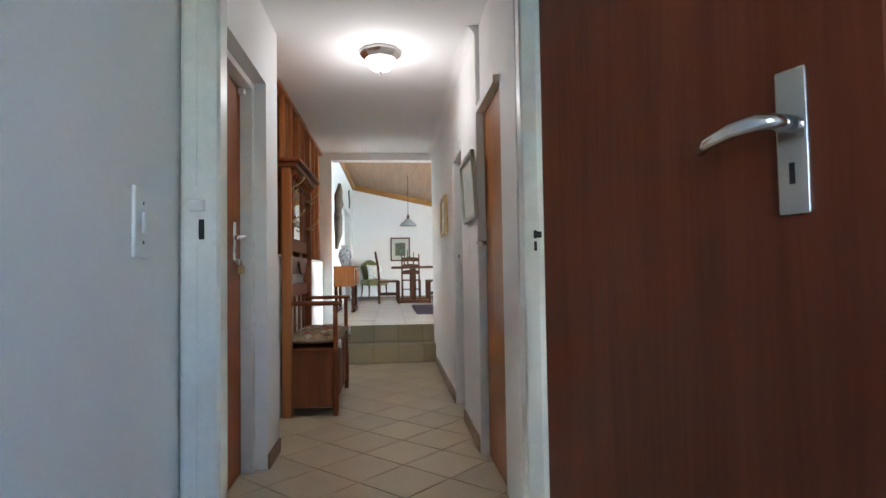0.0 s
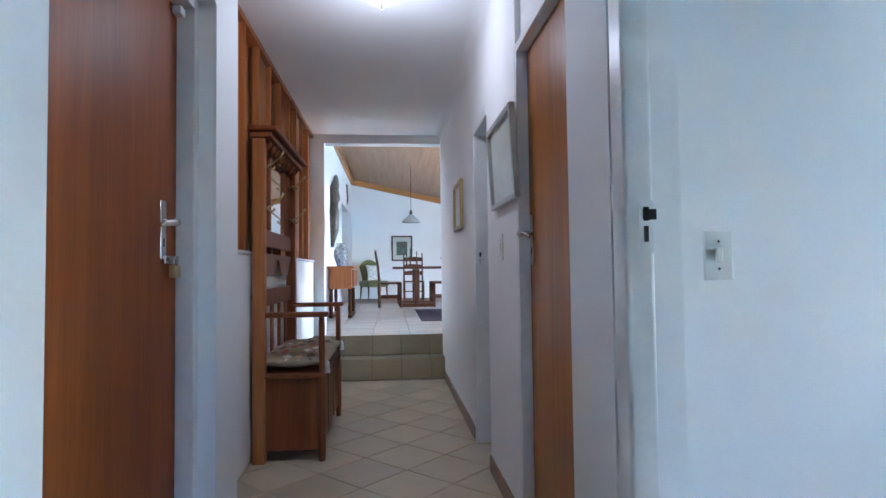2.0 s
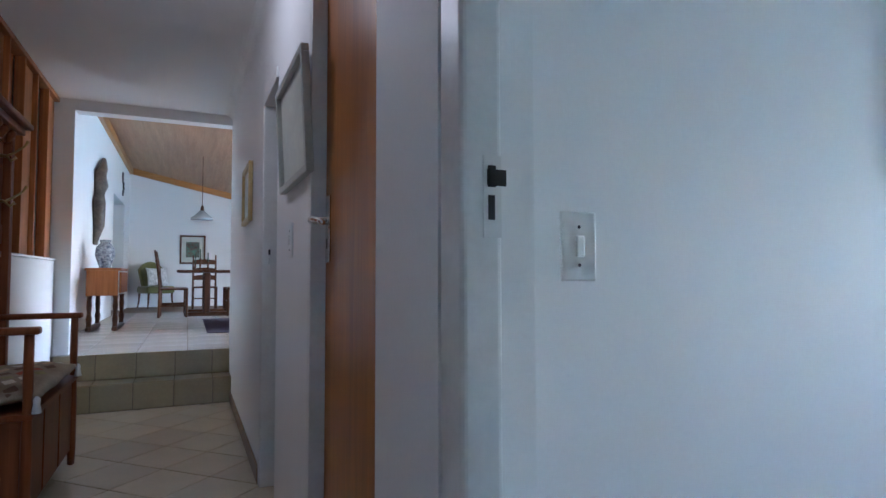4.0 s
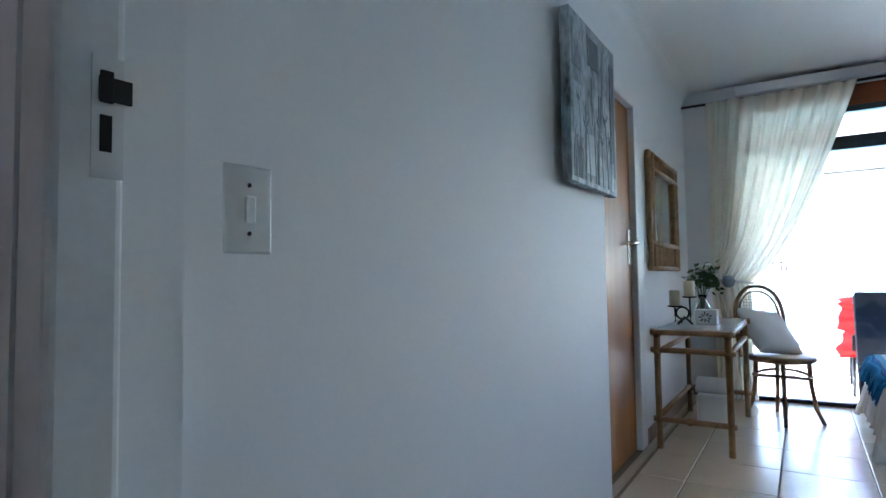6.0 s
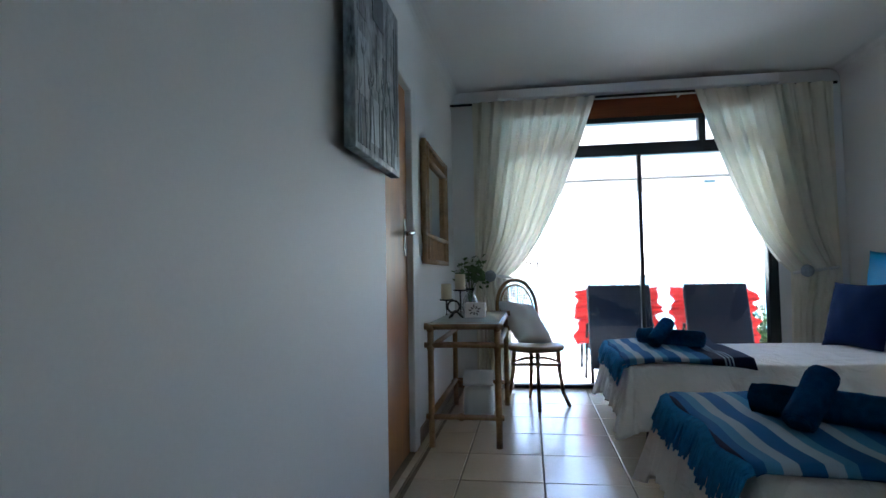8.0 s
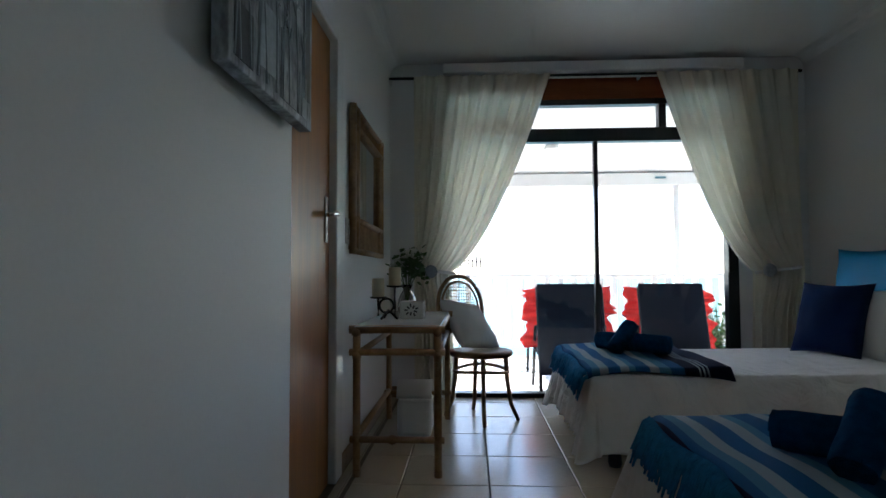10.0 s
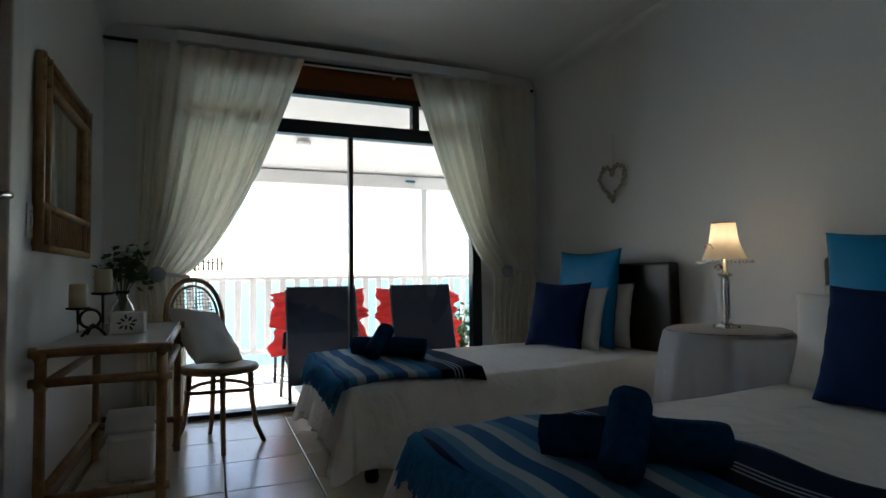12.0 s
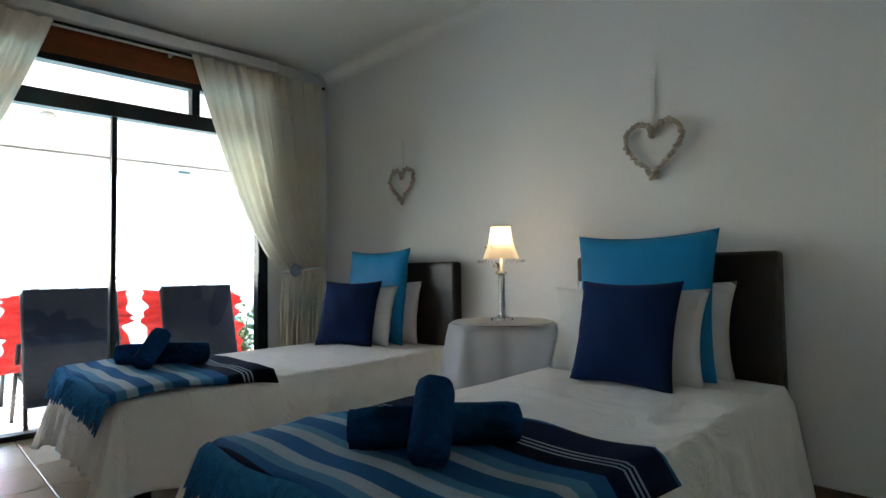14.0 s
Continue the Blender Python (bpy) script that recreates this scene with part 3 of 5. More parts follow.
switch((5.715, N2, 1.165), 180, "white plastic switch plate beside the door")

# ---- sliding door, curtains, balcony ----
w = thing("window_1", (EX + 0.06, 2.05, 0), "dark bronze aluminium sliding door with a transom light", "sliding door")
w["kind"] = "structure"
def wp(name, y0, z0, y1, z1, d0=-0.05, d1=0.03, m=None, lab=""):
    return part(name, B(d0, y0 - 2.05, z0, d1, y1 - 2.05, z1, 0.003), m or ALU, w, lab)
Y0W, Y1W = 0.965, 3.22
wp("sill", Y0W, 0.0, Y1W, 0.032)
wp("jamb", Y0W, 0.032, 1.045, 2.302)
wp("jamb", 3.165, 0.032, Y1W, 2.302)
wp("head", 1.045, 2.258, 3.165, 2.302)
wp("transom_bar", 1.045, 1.972, 3.165, 2.074)
wp("transom_post", 1.484, 2.074, 1.539, 2.258)
wp("mullion", 2.008, 0.032, 2.040, 1.972, -0.04, 0.02)
wp("door_handle", 1.02, 0.95, 1.05, 1.15, -0.075, -0.051, IRON, "black pull handle")
wp("timber_lintel", Y0W, 2.304, Y1W, 2.503, -0.045, 0.05, LINTEL, "red-brown timber board")
for y0, y1, z0, z1 in ((1.045, 2.008, 0.032, 1.972), (2.040, 3.165, 0.032, 1.972), (1.045, 1.484, 2.074, 2.258), (1.539, 3.165, 2.074, 2.258)):
    p = wp("pane", y0, z0, y1, z1, -0.012, -0.008, PANE, "clear glass pane")
    p.visible_shadow = False
# pelmet board and rod
tagged(part("pelmet_board", B(EX - 0.13, 0.945, 2.482, EX - 0.001, 3.205, 2.56, 0.012, 3), CEIL), "white plaster ledge above the curtains", "pelmet", kind="structure")
rod = thing("curtain_rod", (EX - 0.062, 2.05, 2.468), "thin dark curtain rod with a white rail", "curtain rod")
part("rod", T([(0, -1.55, 0), (0, 1.60, 0)], 0.011, 10), IRON, rod)
part("rail", B(-0.03, -0.9, -0.03, -0.018, 0.5, -0.018), PLASTIC, rod, "white curtain rail")
for y in (-1.1, -0.35, 1.05, 1.57):
    part("bracket", B(-0.006, y - 0.008, -0.03, 0.06, y + 0.008, 0.012, 0.003), PLASTIC, rod, "small bracket")


def curtain(s, outer, inner_top, tie, knot, label):
    """Pleated cloth gathered at tie height; s is +1 where the cloth hangs at larger y."""
    c = thing("curtain", (EX - 0.128, outer, 0), label, "curtain", "curtains of the sliding door")
    zt, zb, ztie = 2.462, 0.02, 0.97
    wt = abs(inner_top - outer)
    def edge(z):
        if z >= ztie:
            k = (z - ztie) / (zt - ztie)
            return tie + (wt - tie) * (k ** 0.66)
        k = (ztie - z) / ztie
        return tie + 0.03 * k
    def f(u, v):
        z = zt + (zb - zt) * v
        wd = edge(z)
        sag = 0.0
        near = math.exp(-((z - ztie) / 0.22) ** 2)
        y = wd * (u - 0.10 * near * math.sin(math.pi * u))
        amp = 0.030 * (0.55 + 0.45 * min(1.0, max(0.0, (zt - z) * 3))) * (1 - 0.35 * near)
        ph = 2 * math.pi * (9.0 * u + 0.6 * math.sin(3.1 * u + 1.3 * z) * 0.25)
        x = amp * (math.sin(ph) + 0.35 * math.sin(2.3 * ph + 1.0)) - 0.045 * near * math.sin(math.pi * u)
        zz = z - 0.10 * u * math.exp(-((z - 1.25) / 0.40) ** 2) * (1 - u)
        return (x, -s * y, zz)
    part("cloth", sheet(bmesh.new(), f, 120, 60), SHEER, c, smooth=True)
    band = [(0.035 * math.cos(a) - 0.02, -s * (tie * 0.52 + 0.16 * math.sin(a)), ztie - 0.02 * math.sin(a)) for a in [2 * math.pi * k / 20 for k in range(20)]]
    part("tie_back", tube(bmesh.new(), band, 0.012, 8, closed=True), LINEN2, c, "cream tie-back", smooth=True)
    bm = bmesh.new()
    bmesh.ops.create_icosphere(bm, subdivisions=2, radius=0.05, matrix=Matrix.Translation((-0.075, -s * tie * knot, ztie - 0.005)) @ Matrix.Diagonal((0.55, 1, 1, 1)))
    part("rosette", bm, mat("grey_rosette", (0.30, 0.33, 0.36), 0.7, spread=0.2, scale=40, bump=0.4) if "grey_rosette" not in bpy.data.materials else bpy.data.materials["grey_rosette"], c, "grey rosette", smooth=True)
curtain(1, 3.425, 2.386, 0.28, 0.47, "cream sheer curtain tied back by the sliding door")
curtain(-1, 0.56, 1.60, 0.38, 0.75, "cream sheer curtain tied back by the bed")

# balcony
tagged(part("balcony_slab", B(EX + 0.25, -4.0, -0.25, 9.85, 8.0, -0.046), GROUT), "pale balcony slab in the sun", "balcony", kind="structure")
tagged(part("balcony_fascia", B(9.5, -4.0, 1.965, 9.66, 7.4, 2.11, 0.006), WHITEP), "white painted beam along the balcony roof", "beam", kind="structure")
bm = bmesh.new()
v = [bm.verts.new(p) for p in ((EX + 0.24, -4, 2.56), (9.6, -4, 2.111), (9.6, 7.4, 2.111), (EX + 0.24, 7.4, 2.56), (EX + 0.24, -4, 2.62), (9.6, -4, 2.19), (9.6, 7.4, 2.19), (EX + 0.24, 7.4, 2.62))]
for q in ((0, 1, 2, 3), (7, 6, 5, 4), (0, 4, 5, 1), (1, 5, 6, 2), (2, 6, 7, 3), (3, 7, 4, 0)):
    bm.faces.new([v[k] for k in q])
tagged(part("balcony_roof", bm, WHITEP), "white sloping balcony roof", "roof", kind="structure")
tagged(part("facade", B(EX + 0.001, -4, -0.25, EX + 0.24, S - 0.2, 3.0), WHITEP), "white outside wall of the house", "wall", kind="structure")
tagged(part("facade_2", B(EX + 0.001, N2 + 0.181, -0.25, EX + 0.24, 7.4, 3.0), WHITEP), "white outside wall of the house", "wall", kind="structure")
for y in (0.62, 5.2, -3.0):
    tagged(part("balcony_post", B(9.53, y - 0.035, -0.05, 9.60, y + 0.035, 1.965, 0.004), WHITEP), "slim white steel balcony post", "post", "balcony posts")
rl = thing("balustrade", (9.57, 0, -0.05), "white painted balcony balustrade with flat slats", "railing")
part("top_rail", B(-0.035, -4, 0.955, 0.035, 7.4, 0.995, 0.006), WHITEP, rl)
part("bottom_rail", B(-0.025, -4, 0.17, 0.025, 7.4, 0.215, 0.006), WHITEP, rl)
me0 = None
for i in range(73):
    y = -3.9 + i * 0.154
    if me0 is None:
        o = part("slat", B(-0.012, -0.032, 0.215, 0.012, 0.032, 0.955), WHITEP, rl)
        me0 = o.data
    else:
        o = new("slat", me0)
        o.parent = rl
    o.location = (0, y, 0)
tagged(part("sea", B(60, -2500, -32.2, 4800, 2500, -32), SEA), "turquoise sea to the horizon", "sea", kind="structure")
bm = bmesh.new()
sheet(bm, lambda u, v: (10 + 60 * u, -300 + 600 * v, -4 - 28.5 * u ** 0.8), 12, 12)
tagged(part("ground", bm, mat("pale_slope", (0.42, 0.38, 0.30), 0.9, spread=0.2, scale=0.3, fine=4)), "sandy slope below the balcony", "ground", kind="structure")
bl = thing("balcony_lamp", (8.78, 2.15, 2.235), "small white bulkhead lamp under the balcony roof", "lamp")
part("housing", lathe(bmesh.new(), [(0.07, 0.0), (0.075, 0.02), (0.06, 0.045), (0.03, 0.05)]), WHITEP, bl, smooth=True)
cl = thing("rope_clip", (9.49, 0.81, 2.05), "small teal clip on the beam", "clip")
part("clip_body", B(-0.02, -0.06, -0.012, 0.0, 0.06, 0.012, 0.004), mat("teal_plastic", (0.03, 0.16, 0.22), 0.4), cl)

an = thing("tv_aerial", (14.0, 3.03, 1.14), "dark television aerial on a thin mast beyond the rail", "aerial")
part("mast", T([(0, 0.2, -9.0), (0, 0.2, 0.12)], 0.012, 6), IRON, an)
part("boom", T([(0, -0.25, 0.05), (0, 0.28, 0.09)], 0.012, 6), IRON, an)
for k in range(7):
    part("element", T([(-0.03, -0.22 + 0.075 * k, -0.08), (0.03, -0.22 + 0.075 * k, 0.17 - 0.012 * k)], 0.015, 6), IRON, an)


# ---- bedroom things ----
def pillow_mesh(w, h, d, corner=0.10, seed=0, n=22):
    """A stuffed case, w wide, h high, d thick, standing in the xz plane, its corners pulled out."""
    rnd = random.Random(seed)
    ph = [rnd.uniform(0, 6.28) for _ in range(6)]
    bm = bmesh.new()
    def side(sg):
        def f(u, v):
            a, b = 2 * u - 1, 2 * v - 1
            pin = 1 - 0.085 * (1 - b * b) * abs(a) ** 3, 1 - 0.085 * (1 - a * a) * abs(b) ** 3
            fat = max(0.0, (1 - abs(a) ** 2.6) * (1 - abs(b) ** 2.6)) ** 0.55
            wr = (0.005 * (math.sin(5 * a + 3 * b + ph[0]) + math.sin(9 * a - 4 * b + ph[1]) * 0.6) + 0.004 * math.sin(17 * (a + 0.5 * b * b) + ph[2]) * abs(a * b)) * fat + 0.005 * math.sin(14 * b + ph[3]) * abs(a) ** 4 * fat ** 0.5
            return Vector((a * pin[0] * w / 2, sg * (d / 2 * fat + wr), h / 2 + b * pin[1] * h / 2))
        return f
    sheet(bm, side(1), n, n), sheet(bm, side(-1), n, n)
    bmesh.ops.remove_doubles(bm, verts=bm.verts, dist=0.0015)
    return bm


def pillow(at, w, h, d, m, label, seed, back=12, rz=0, rx=0):
    ob = part("pillow", pillow_mesh(w, h, d, seed=seed), m, smooth=True)
    ob.matrix_world = pose(*at, back, rx, rz)
    return tagged(ob, label, "pillow")


def bed(cx, label, seed):
    """Single bed, head at the south wall: cx is its middle."""
    b = thing("bed", (cx, S + 0.03, 0), label, "bed", "two single beds")
    rnd = random.Random(seed)
    W, L, H = 0.94, 1.922, 0.465
    hb = bmesh.new()
    box(hb, -0.46, 0.0, 0.05, 0.46, 0.075, 1.0, 0.02, 3)
    head = part("headboard", hb, LEATHER, b, "dark brown leather headboard")
    part("base", B(-0.44, 0.085, 0.16, 0.44, L - 0.04, 0.30, 0.01), OAK2, b, "dark divan base")
    for x in (-0.40, 0.40):
        for y in (0.14, L - 0.10):
            part("leg", lathe(bmesh.new(), [(0.028, 0.0), (0.034, 0.02), (0.03, 0.06), (0.04, 0.11), (0.036, 0.16)], (x, y, 0), 14), IRON, b, smooth=True)
    # the spread: top with rounded shoulders, skirts that flare towards the floor
    P = [rnd.uniform(0, 6.28) for _ in range(8)]
    def f(u, v):
        y = 0.09 + (L - 0.09) * min(v, 0.80) / 0.80
        over = max(0.0, v - 0.80) / 0.20
        a = (u - 0.5) * 2
        s = abs(a)
        top = 0.60
        if s < top:
            x, z = a / top * W / 2, H + 0.012 * math.sin(2.2 * y + P[0]) + 0.005 * math.sin(7 * a + 3 * y + P[1])
        else:
            k = (s - top) / (1 - top)
            out = 0.02 + 0.075 * k + 0.018 * k * math.sin(15 * y + P[2]) + 0.012 * k * math.sin(31 * y + P[3])
            if k < 0.12:
                z = H - 0.03 * (k / 0.12) ** 2
            else:
                z = H - 0.03 - (k - 0.12) / 0.88 * (H - 0.03 - 0.085 - 0.02 * math.sin(4 * y + P[4]))
            x = math.copysign(W / 2 + out * min(1, k * 6), a)
        if over > 0 and s < top:
            k = over
            ga = 0.55 + 0.45 * math.sin(3 * a + P[4])
            y = L + (0.02 + 0.07 * k + 0.016 * k * ga * math.sin(34 * a + P[5]) + 0.010 * k * math.sin(61 * a + P[6])) * min(1, k * 6)
            z = H - 0.03 * min(1, k * 6) - max(0.0, k - 0.14) / 0.86 * (H - 0.05 - 0.13)
        elif over > 0:
            p, q = (s - top) / (1 - top), over
            m_ = max(p, q)
            t = math.atan2(q, p)
            out = 0.02 * min(1, m_ * 6) + m_ * (0.075 + 0.075 * math.sin(2 * t) ** 2 + 0.022 * math.sin(9 * t + P[5]))
            x = math.copysign(W / 2 + out * math.cos(t), a)
            y = L + out * math.sin(t)
            z = H - 0.03 * min(1, m_ * 6) - max(0.0, m_ - 0.14) / 0.86 * (H - 0.05 - 0.085 + 0.03 * math.sin(2 * t))
            z = max(z, 0.02)
        return (x, y, z)
    part("bedspread", sheet(bmesh.new(), f, 84, 84, 0.004), LINEN, b, "white cotton bedspread falling to the floor", smooth=True)
    # seams of the coverlet
    return b


bed(4.335, "single bed, white spread, dark leather headboard, beside the lamp table", 3)
bed(6.13, "single bed, white spread, dark leather headboard, near the sliding door", 8)

for cx, sd_, nx, nrz in ((4.39, 1, 4.35, 0), (6.31, 5, 6.275, 19)):
    pillow((cx + 0.01, S + 0.170, 0.462), 0.76, 0.42, 0.12, LINEN2, "white pillow standing against the leather headboard", sd_, back=6)
    pillow((cx, S + 0.265, 0.462), 0.66, 0.64, 0.13, TURQ, "large turquoise satin pillow standing on the bed", sd_ + 1, back=7)
    pillow((cx + 0.035, S + 0.375, 0.462), 0.72, 0.40, 0.13, LINEN2, "white pillow leaning on a turquoise one", sd_ + 2, back=12)
    pillow((nx, S + 0.52, 0.465), 0.45, 0.44, 0.13, NAVY, "square navy cotton scatter cushion", sd_ + 3, back=17, rz=nrz)


def throw(cx, y0, y1, seed):
    t = thing("throw", (cx, (y0 + y1) / 2, 0.487), "folded blue striped wool throw with a fringe", "throw", "throws on the beds")
    rnd = random.Random(seed)
    P = [rnd.uniform(0, 6.28) for _ in range(6)]
    L, hw = (y1 - y0), 0.485
    def f(u, v):
        a = 2 * u - 1
        x = a * hw + 0.02 * math.sin(3 * v + P[0])
        y = (v - 0.5) * L + 0.012 * math.sin(6 * a + P[1])
        ex = max(0.0, abs(x) - 0.455)
        z = 0.004 * math.sin(8 * a + P[2]) + 0.004 * math.sin(11 * v + P[3]) - ex * 1.6
        if v > 0.965:
            z -= (v - 0.965) ** 1.3 * 0.9
        return (x, y, z + 0.012)
    part("cloth", sheet(bmesh.new(), f, 50, 50, 0.012), THROW, t, smooth=True)
    bm = bmesh.new()
    for i in range(170):
        u = (i + rnd.random() * 0.7) / 170
        p = Vector(f(u, 1.0))
        dx, dz = rnd.uniform(-0.012, 0.012), rnd.uniform(0.085, 0.125)
        tube(bm, [p, p + Vector((dx * 0.4, 0.022, -0.012)), p + Vector((dx, 0.05 + rnd.uniform(-0.008, 0.012), -dz))], [0.0055, 0.006, 0.0035], 5)
    fr_ = part("fringe", bm, FRINGE, t, "knotted blue wool fringe", smooth=True)
    fr_["kind"] = "stuff"
    return t
throw(6.10, 1.76, 2.443, 2)
throw(4.275, 1.725, 2.438, 6)


def towel_roll(at, length, r, rz, ry, label):
    """A rolled towel: the spiral shows at its ends."""
    t = thing("rolled_towel", pose(*at, 0, ry, rz), label, "towel", "rolled towels on the throws")
    bm = bmesh.new()
    rows = []
    nx = 26
    for i in range(nx + 1):
        u = i / nx
        x = (u - 0.5) * length
        e = min(u, 1 - u) * nx
        k = (0.92, 0.985)[int(e)] if e < 2 else 1.0
        row = []
        for j in range(28):
            a = 2 * math.pi * j / 28
            rr = r * k * (1 + 0.03 * math.sin(3 * a + 6 * u) + 0.02 * math.sin(7 * a - 9 * u))
            if 5 <= j <= 6:
                rr *= 1.05
            row.append(bm.verts.new((x, rr * math.cos(a), rr * math.sin(a) * 0.94)))
        rows.append(row)
    for a, b in zip(rows, rows[1:]):
        for k in range(28):
            bm.faces.new((a[k], a[(k + 1) % 28], b[(k + 1) % 28], b[k]))
    bm.faces.new([bm.verts.new(v.co) for v in rows[0][::-1]]), bm.faces.new([bm.verts.new(v.co) for v in rows[-1]])
    part("roll", bm, TOWEL, t, smooth=True)
    for sg in (-1, 1):
        pts = [(sg * (length / 2 + 0.001), r * 0.8 * (1 - k / 60) * math.cos(k * 0.35), r * 0.75 * (1 - k / 60) * math.sin(k * 0.35)) for k in range(54)]
        part("end_fold", T(pts, 0.004, 5), TOWEL, t, smooth=True)
    return t
for cx, cy in ((6.19, 2.075), (4.235, 2.065)):
    towel_roll((cx, cy, 0.551), 0.42, 0.054, 52, 0, "dark teal towel rolled up on the throw")
    towel_roll((cx - 0.068, cy + 0.072, 0.588), 0.205, 0.048, -49, -37, "dark teal towel roll laid across another")

# lamp table with its cloth
tb = thing("side_table", (5.10, 0.775, 0), "small round bedside table under a cloth", "table")
part("top", lathe(bmesh.new(), [(0.265, 0.0), (0.27, 0.01), (0.265, 0.022)], (0, 0, 0.652), 40), OAK2, tb)
part("column", lathe(bmesh.new(), [(0.15, 0.0), (0.14, 0.02), (0.03, 0.05), (0.035, 0.3), (0.03, 0.652)], (0, 0, 0), 20), OAK2, tb, smooth=True)
def cloth(u, v):
    a = 2 * math.pi * u
    if v < 0.45:
        r = 0.272 * v / 0.45
        return (r * math.cos(a), r * math.sin(a), 0.6785 + 0.001 * math.sin(9 * a))
    k = (v - 0.45) / 0.55
    r = 0.272 + 0.012 * min(1, 8 * k) + k * (0.035 + 0.035 * math.sin(9 * a + 0.6) + 0.014 * math.sin(17 * a))
    hem = 0.11 + 0.06 * math.cos(4 * a)
    return (r * math.cos(a), r * math.sin(a), 0.6785 - 0.008 * min(1, 6 * k) - k * (0.66 - hem))
tc_ = thing("tablecloth", (5.10, 0.775, 0), "sheer white cloth draped over the round table", "tablecloth")
bm = sheet(bmesh.new(), cloth, 120, 26)
bmesh.ops.remove_doubles(bm, verts=bm.verts, dist=0.0005)
part("cloth", bm, VOILE, tc_, smooth=True)
for k in range(3):
    a = 2.35 + 0.05 * k
    part("trim_square", B(-0.012, -0.003, -0.03, 0.012, 0.003, 0.03), PLASTIC, tc_, "white applique").matrix_basis = pose(0.355 * math.cos(a), 0.355 * math.sin(a), 0.42 - 0.05 * k, 0, 0, math.degrees(a) + 90)

lp = thing("table_lamp", pose(5.12, 0.75, 0.680) @ Matrix.Diagonal((0.94, 0.94, 0.95, 1)), "lit table lamp with crystal column and cream bell shade", "lamp")
part("foot", lathe(bmesh.new(), [(0.062, 0.0), (0.062, 0.012), (0.03, 0.02), (0.018, 0.03)], seg=8), GLASS, lp, "clear crystal foot")
part("column", lathe(bmesh.new(), [(0.019, 0.03), (0.021, 0.04), (0.021, 0.235), (0.019, 0.245)], seg=6), GLASS, lp, "faceted crystal column")
part("core", T([(0, 0, 0.0), (0, 0, 0.36)], 0.006, 10), CHROME, lp, "chrome rod")
part("collar", lathe(bmesh.new(), [(0.018, 0.245), (0.034, 0.255), (0.034, 0.262), (0.012, 0.275), (0.012, 0.34)], seg=16), CHROME, lp, "chrome collar", smooth=True)
part("finial", lathe(bmesh.new(), [(0.004, 0.28), (0.022, 0.29), (0.022, 0.30), (0.006, 0.315)], (0.025, 0.01, 0), 8), GLASS, lp, "crystal drop")
prof = [(0.102, 0.335), (0.094, 0.355), (0.081, 0.385), (0.069, 0.42), (0.061, 0.46), (0.055, 0.515)]
bm = bmesh.new()
rg = [[bm.verts.new((r * (1 + 0.015 * math.cos(8 * 2 * math.pi * k / 48)) * math.cos(2 * math.pi * k / 48), r * (1 + 0.015 * math.cos(8 * 2 * math.pi * k / 48)) * math.sin(2 * math.pi * k / 48), z)) for k in range(48)] for r, z in prof]
for a, b in zip(rg, rg[1:]):
    for k in range(48):
        bm.faces.new((a[k], a[(k + 1) % 48], b[(k + 1) % 48], b[k]))
sh = part("shade", bm, SHADE, lp, "cream fabric bell shade", smooth=True)
part("shade_ring", T([(0.0555 * math.cos(a), 0.0555 * math.sin(a), 0.515) for a in [2 * math.pi * k / 40 for k in range(40)]], 0.003, 6, closed=True), BRASS, lp)
for k in range(40):
    a = 2 * math.pi * k / 40
    bm = bmesh.new()
    bmesh.ops.create_icosphere(bm, subdivisions=1, radius=0.005, matrix=Matrix.Translation((0.128 * math.cos(a), 0.128 * math.sin(a), 0.325 - 0.006 * (k % 2))))
    part("bead", bm, GLASS, sh, "clear bead")
rnd = random.Random(4)
for k in range(7):
    a = 0.9 + 0.12 * k
    z = 0.40 + 0.02 * rnd.random()
    r = 0.0965 - (z - 0.385) * 0.35
    part("embroidery", T([(r * math.cos(a), r * math.sin(a), z), (r * math.cos(a + 0.1), r * math.sin(a + 0.1), z + 0.02 * rnd.uniform(-1, 1))], 0.002, 5), BRASS, sh, "embroidered sprig")


def shell_heart(at, w, h, string):
    t = thing("heart_wreath", (at[0], S, at[1]), "heart-shaped wreath of small seashells on a ribbon", "wall ornament", "shell hearts on the wall")
    pts = []
    for k in range(64):
        a = 2 * math.pi * k / 64
        x = 16 * math.sin(a) ** 3
        z = 13 * math.cos(a) - 5 * math.cos(2 * a) - 2 * math.cos(3 * a) - math.cos(4 * a)
        pts.append((x / 32 * w, 0.02, (z + 2.5) / 29 * h))
    part("hoop", T(pts, 0.010, 7, closed=True), SHELL, t, "wire hoop", smooth=True)
    rnd = random.Random(int(w * 1000))
    for k in range(64):
        for _ in range(2):
            x, y, z = pts[k]
            bm = bmesh.new()
            bmesh.ops.create_icosphere(bm, subdivisions=1, radius=rnd.uniform(0.008, 0.014), matrix=Matrix.Translation((x + rnd.uniform(-0.010, 0.010), 0.022 + rnd.uniform(-0.004, 0.014), z + rnd.uniform(-0.010, 0.010))) @ Euler((rnd.random() * 3, rnd.random() * 3, 0)).to_matrix().to_4x4() @ Matrix.Diagonal((1.3, 0.8, 0.7, 1)))
            part("shell", bm, SHELL, t)
    part("ribbon", B(-0.008, 0.008, h * 0.30, 0.008, 0.011, h * 0.30 + string), LINEN2, t, "white ribbon")
    return t
shell_heart((6.26, 1.545), 0.26, 0.235, 0.27)
shell_heart((4.41, 1.495), 0.28, 0.265, 0.27)

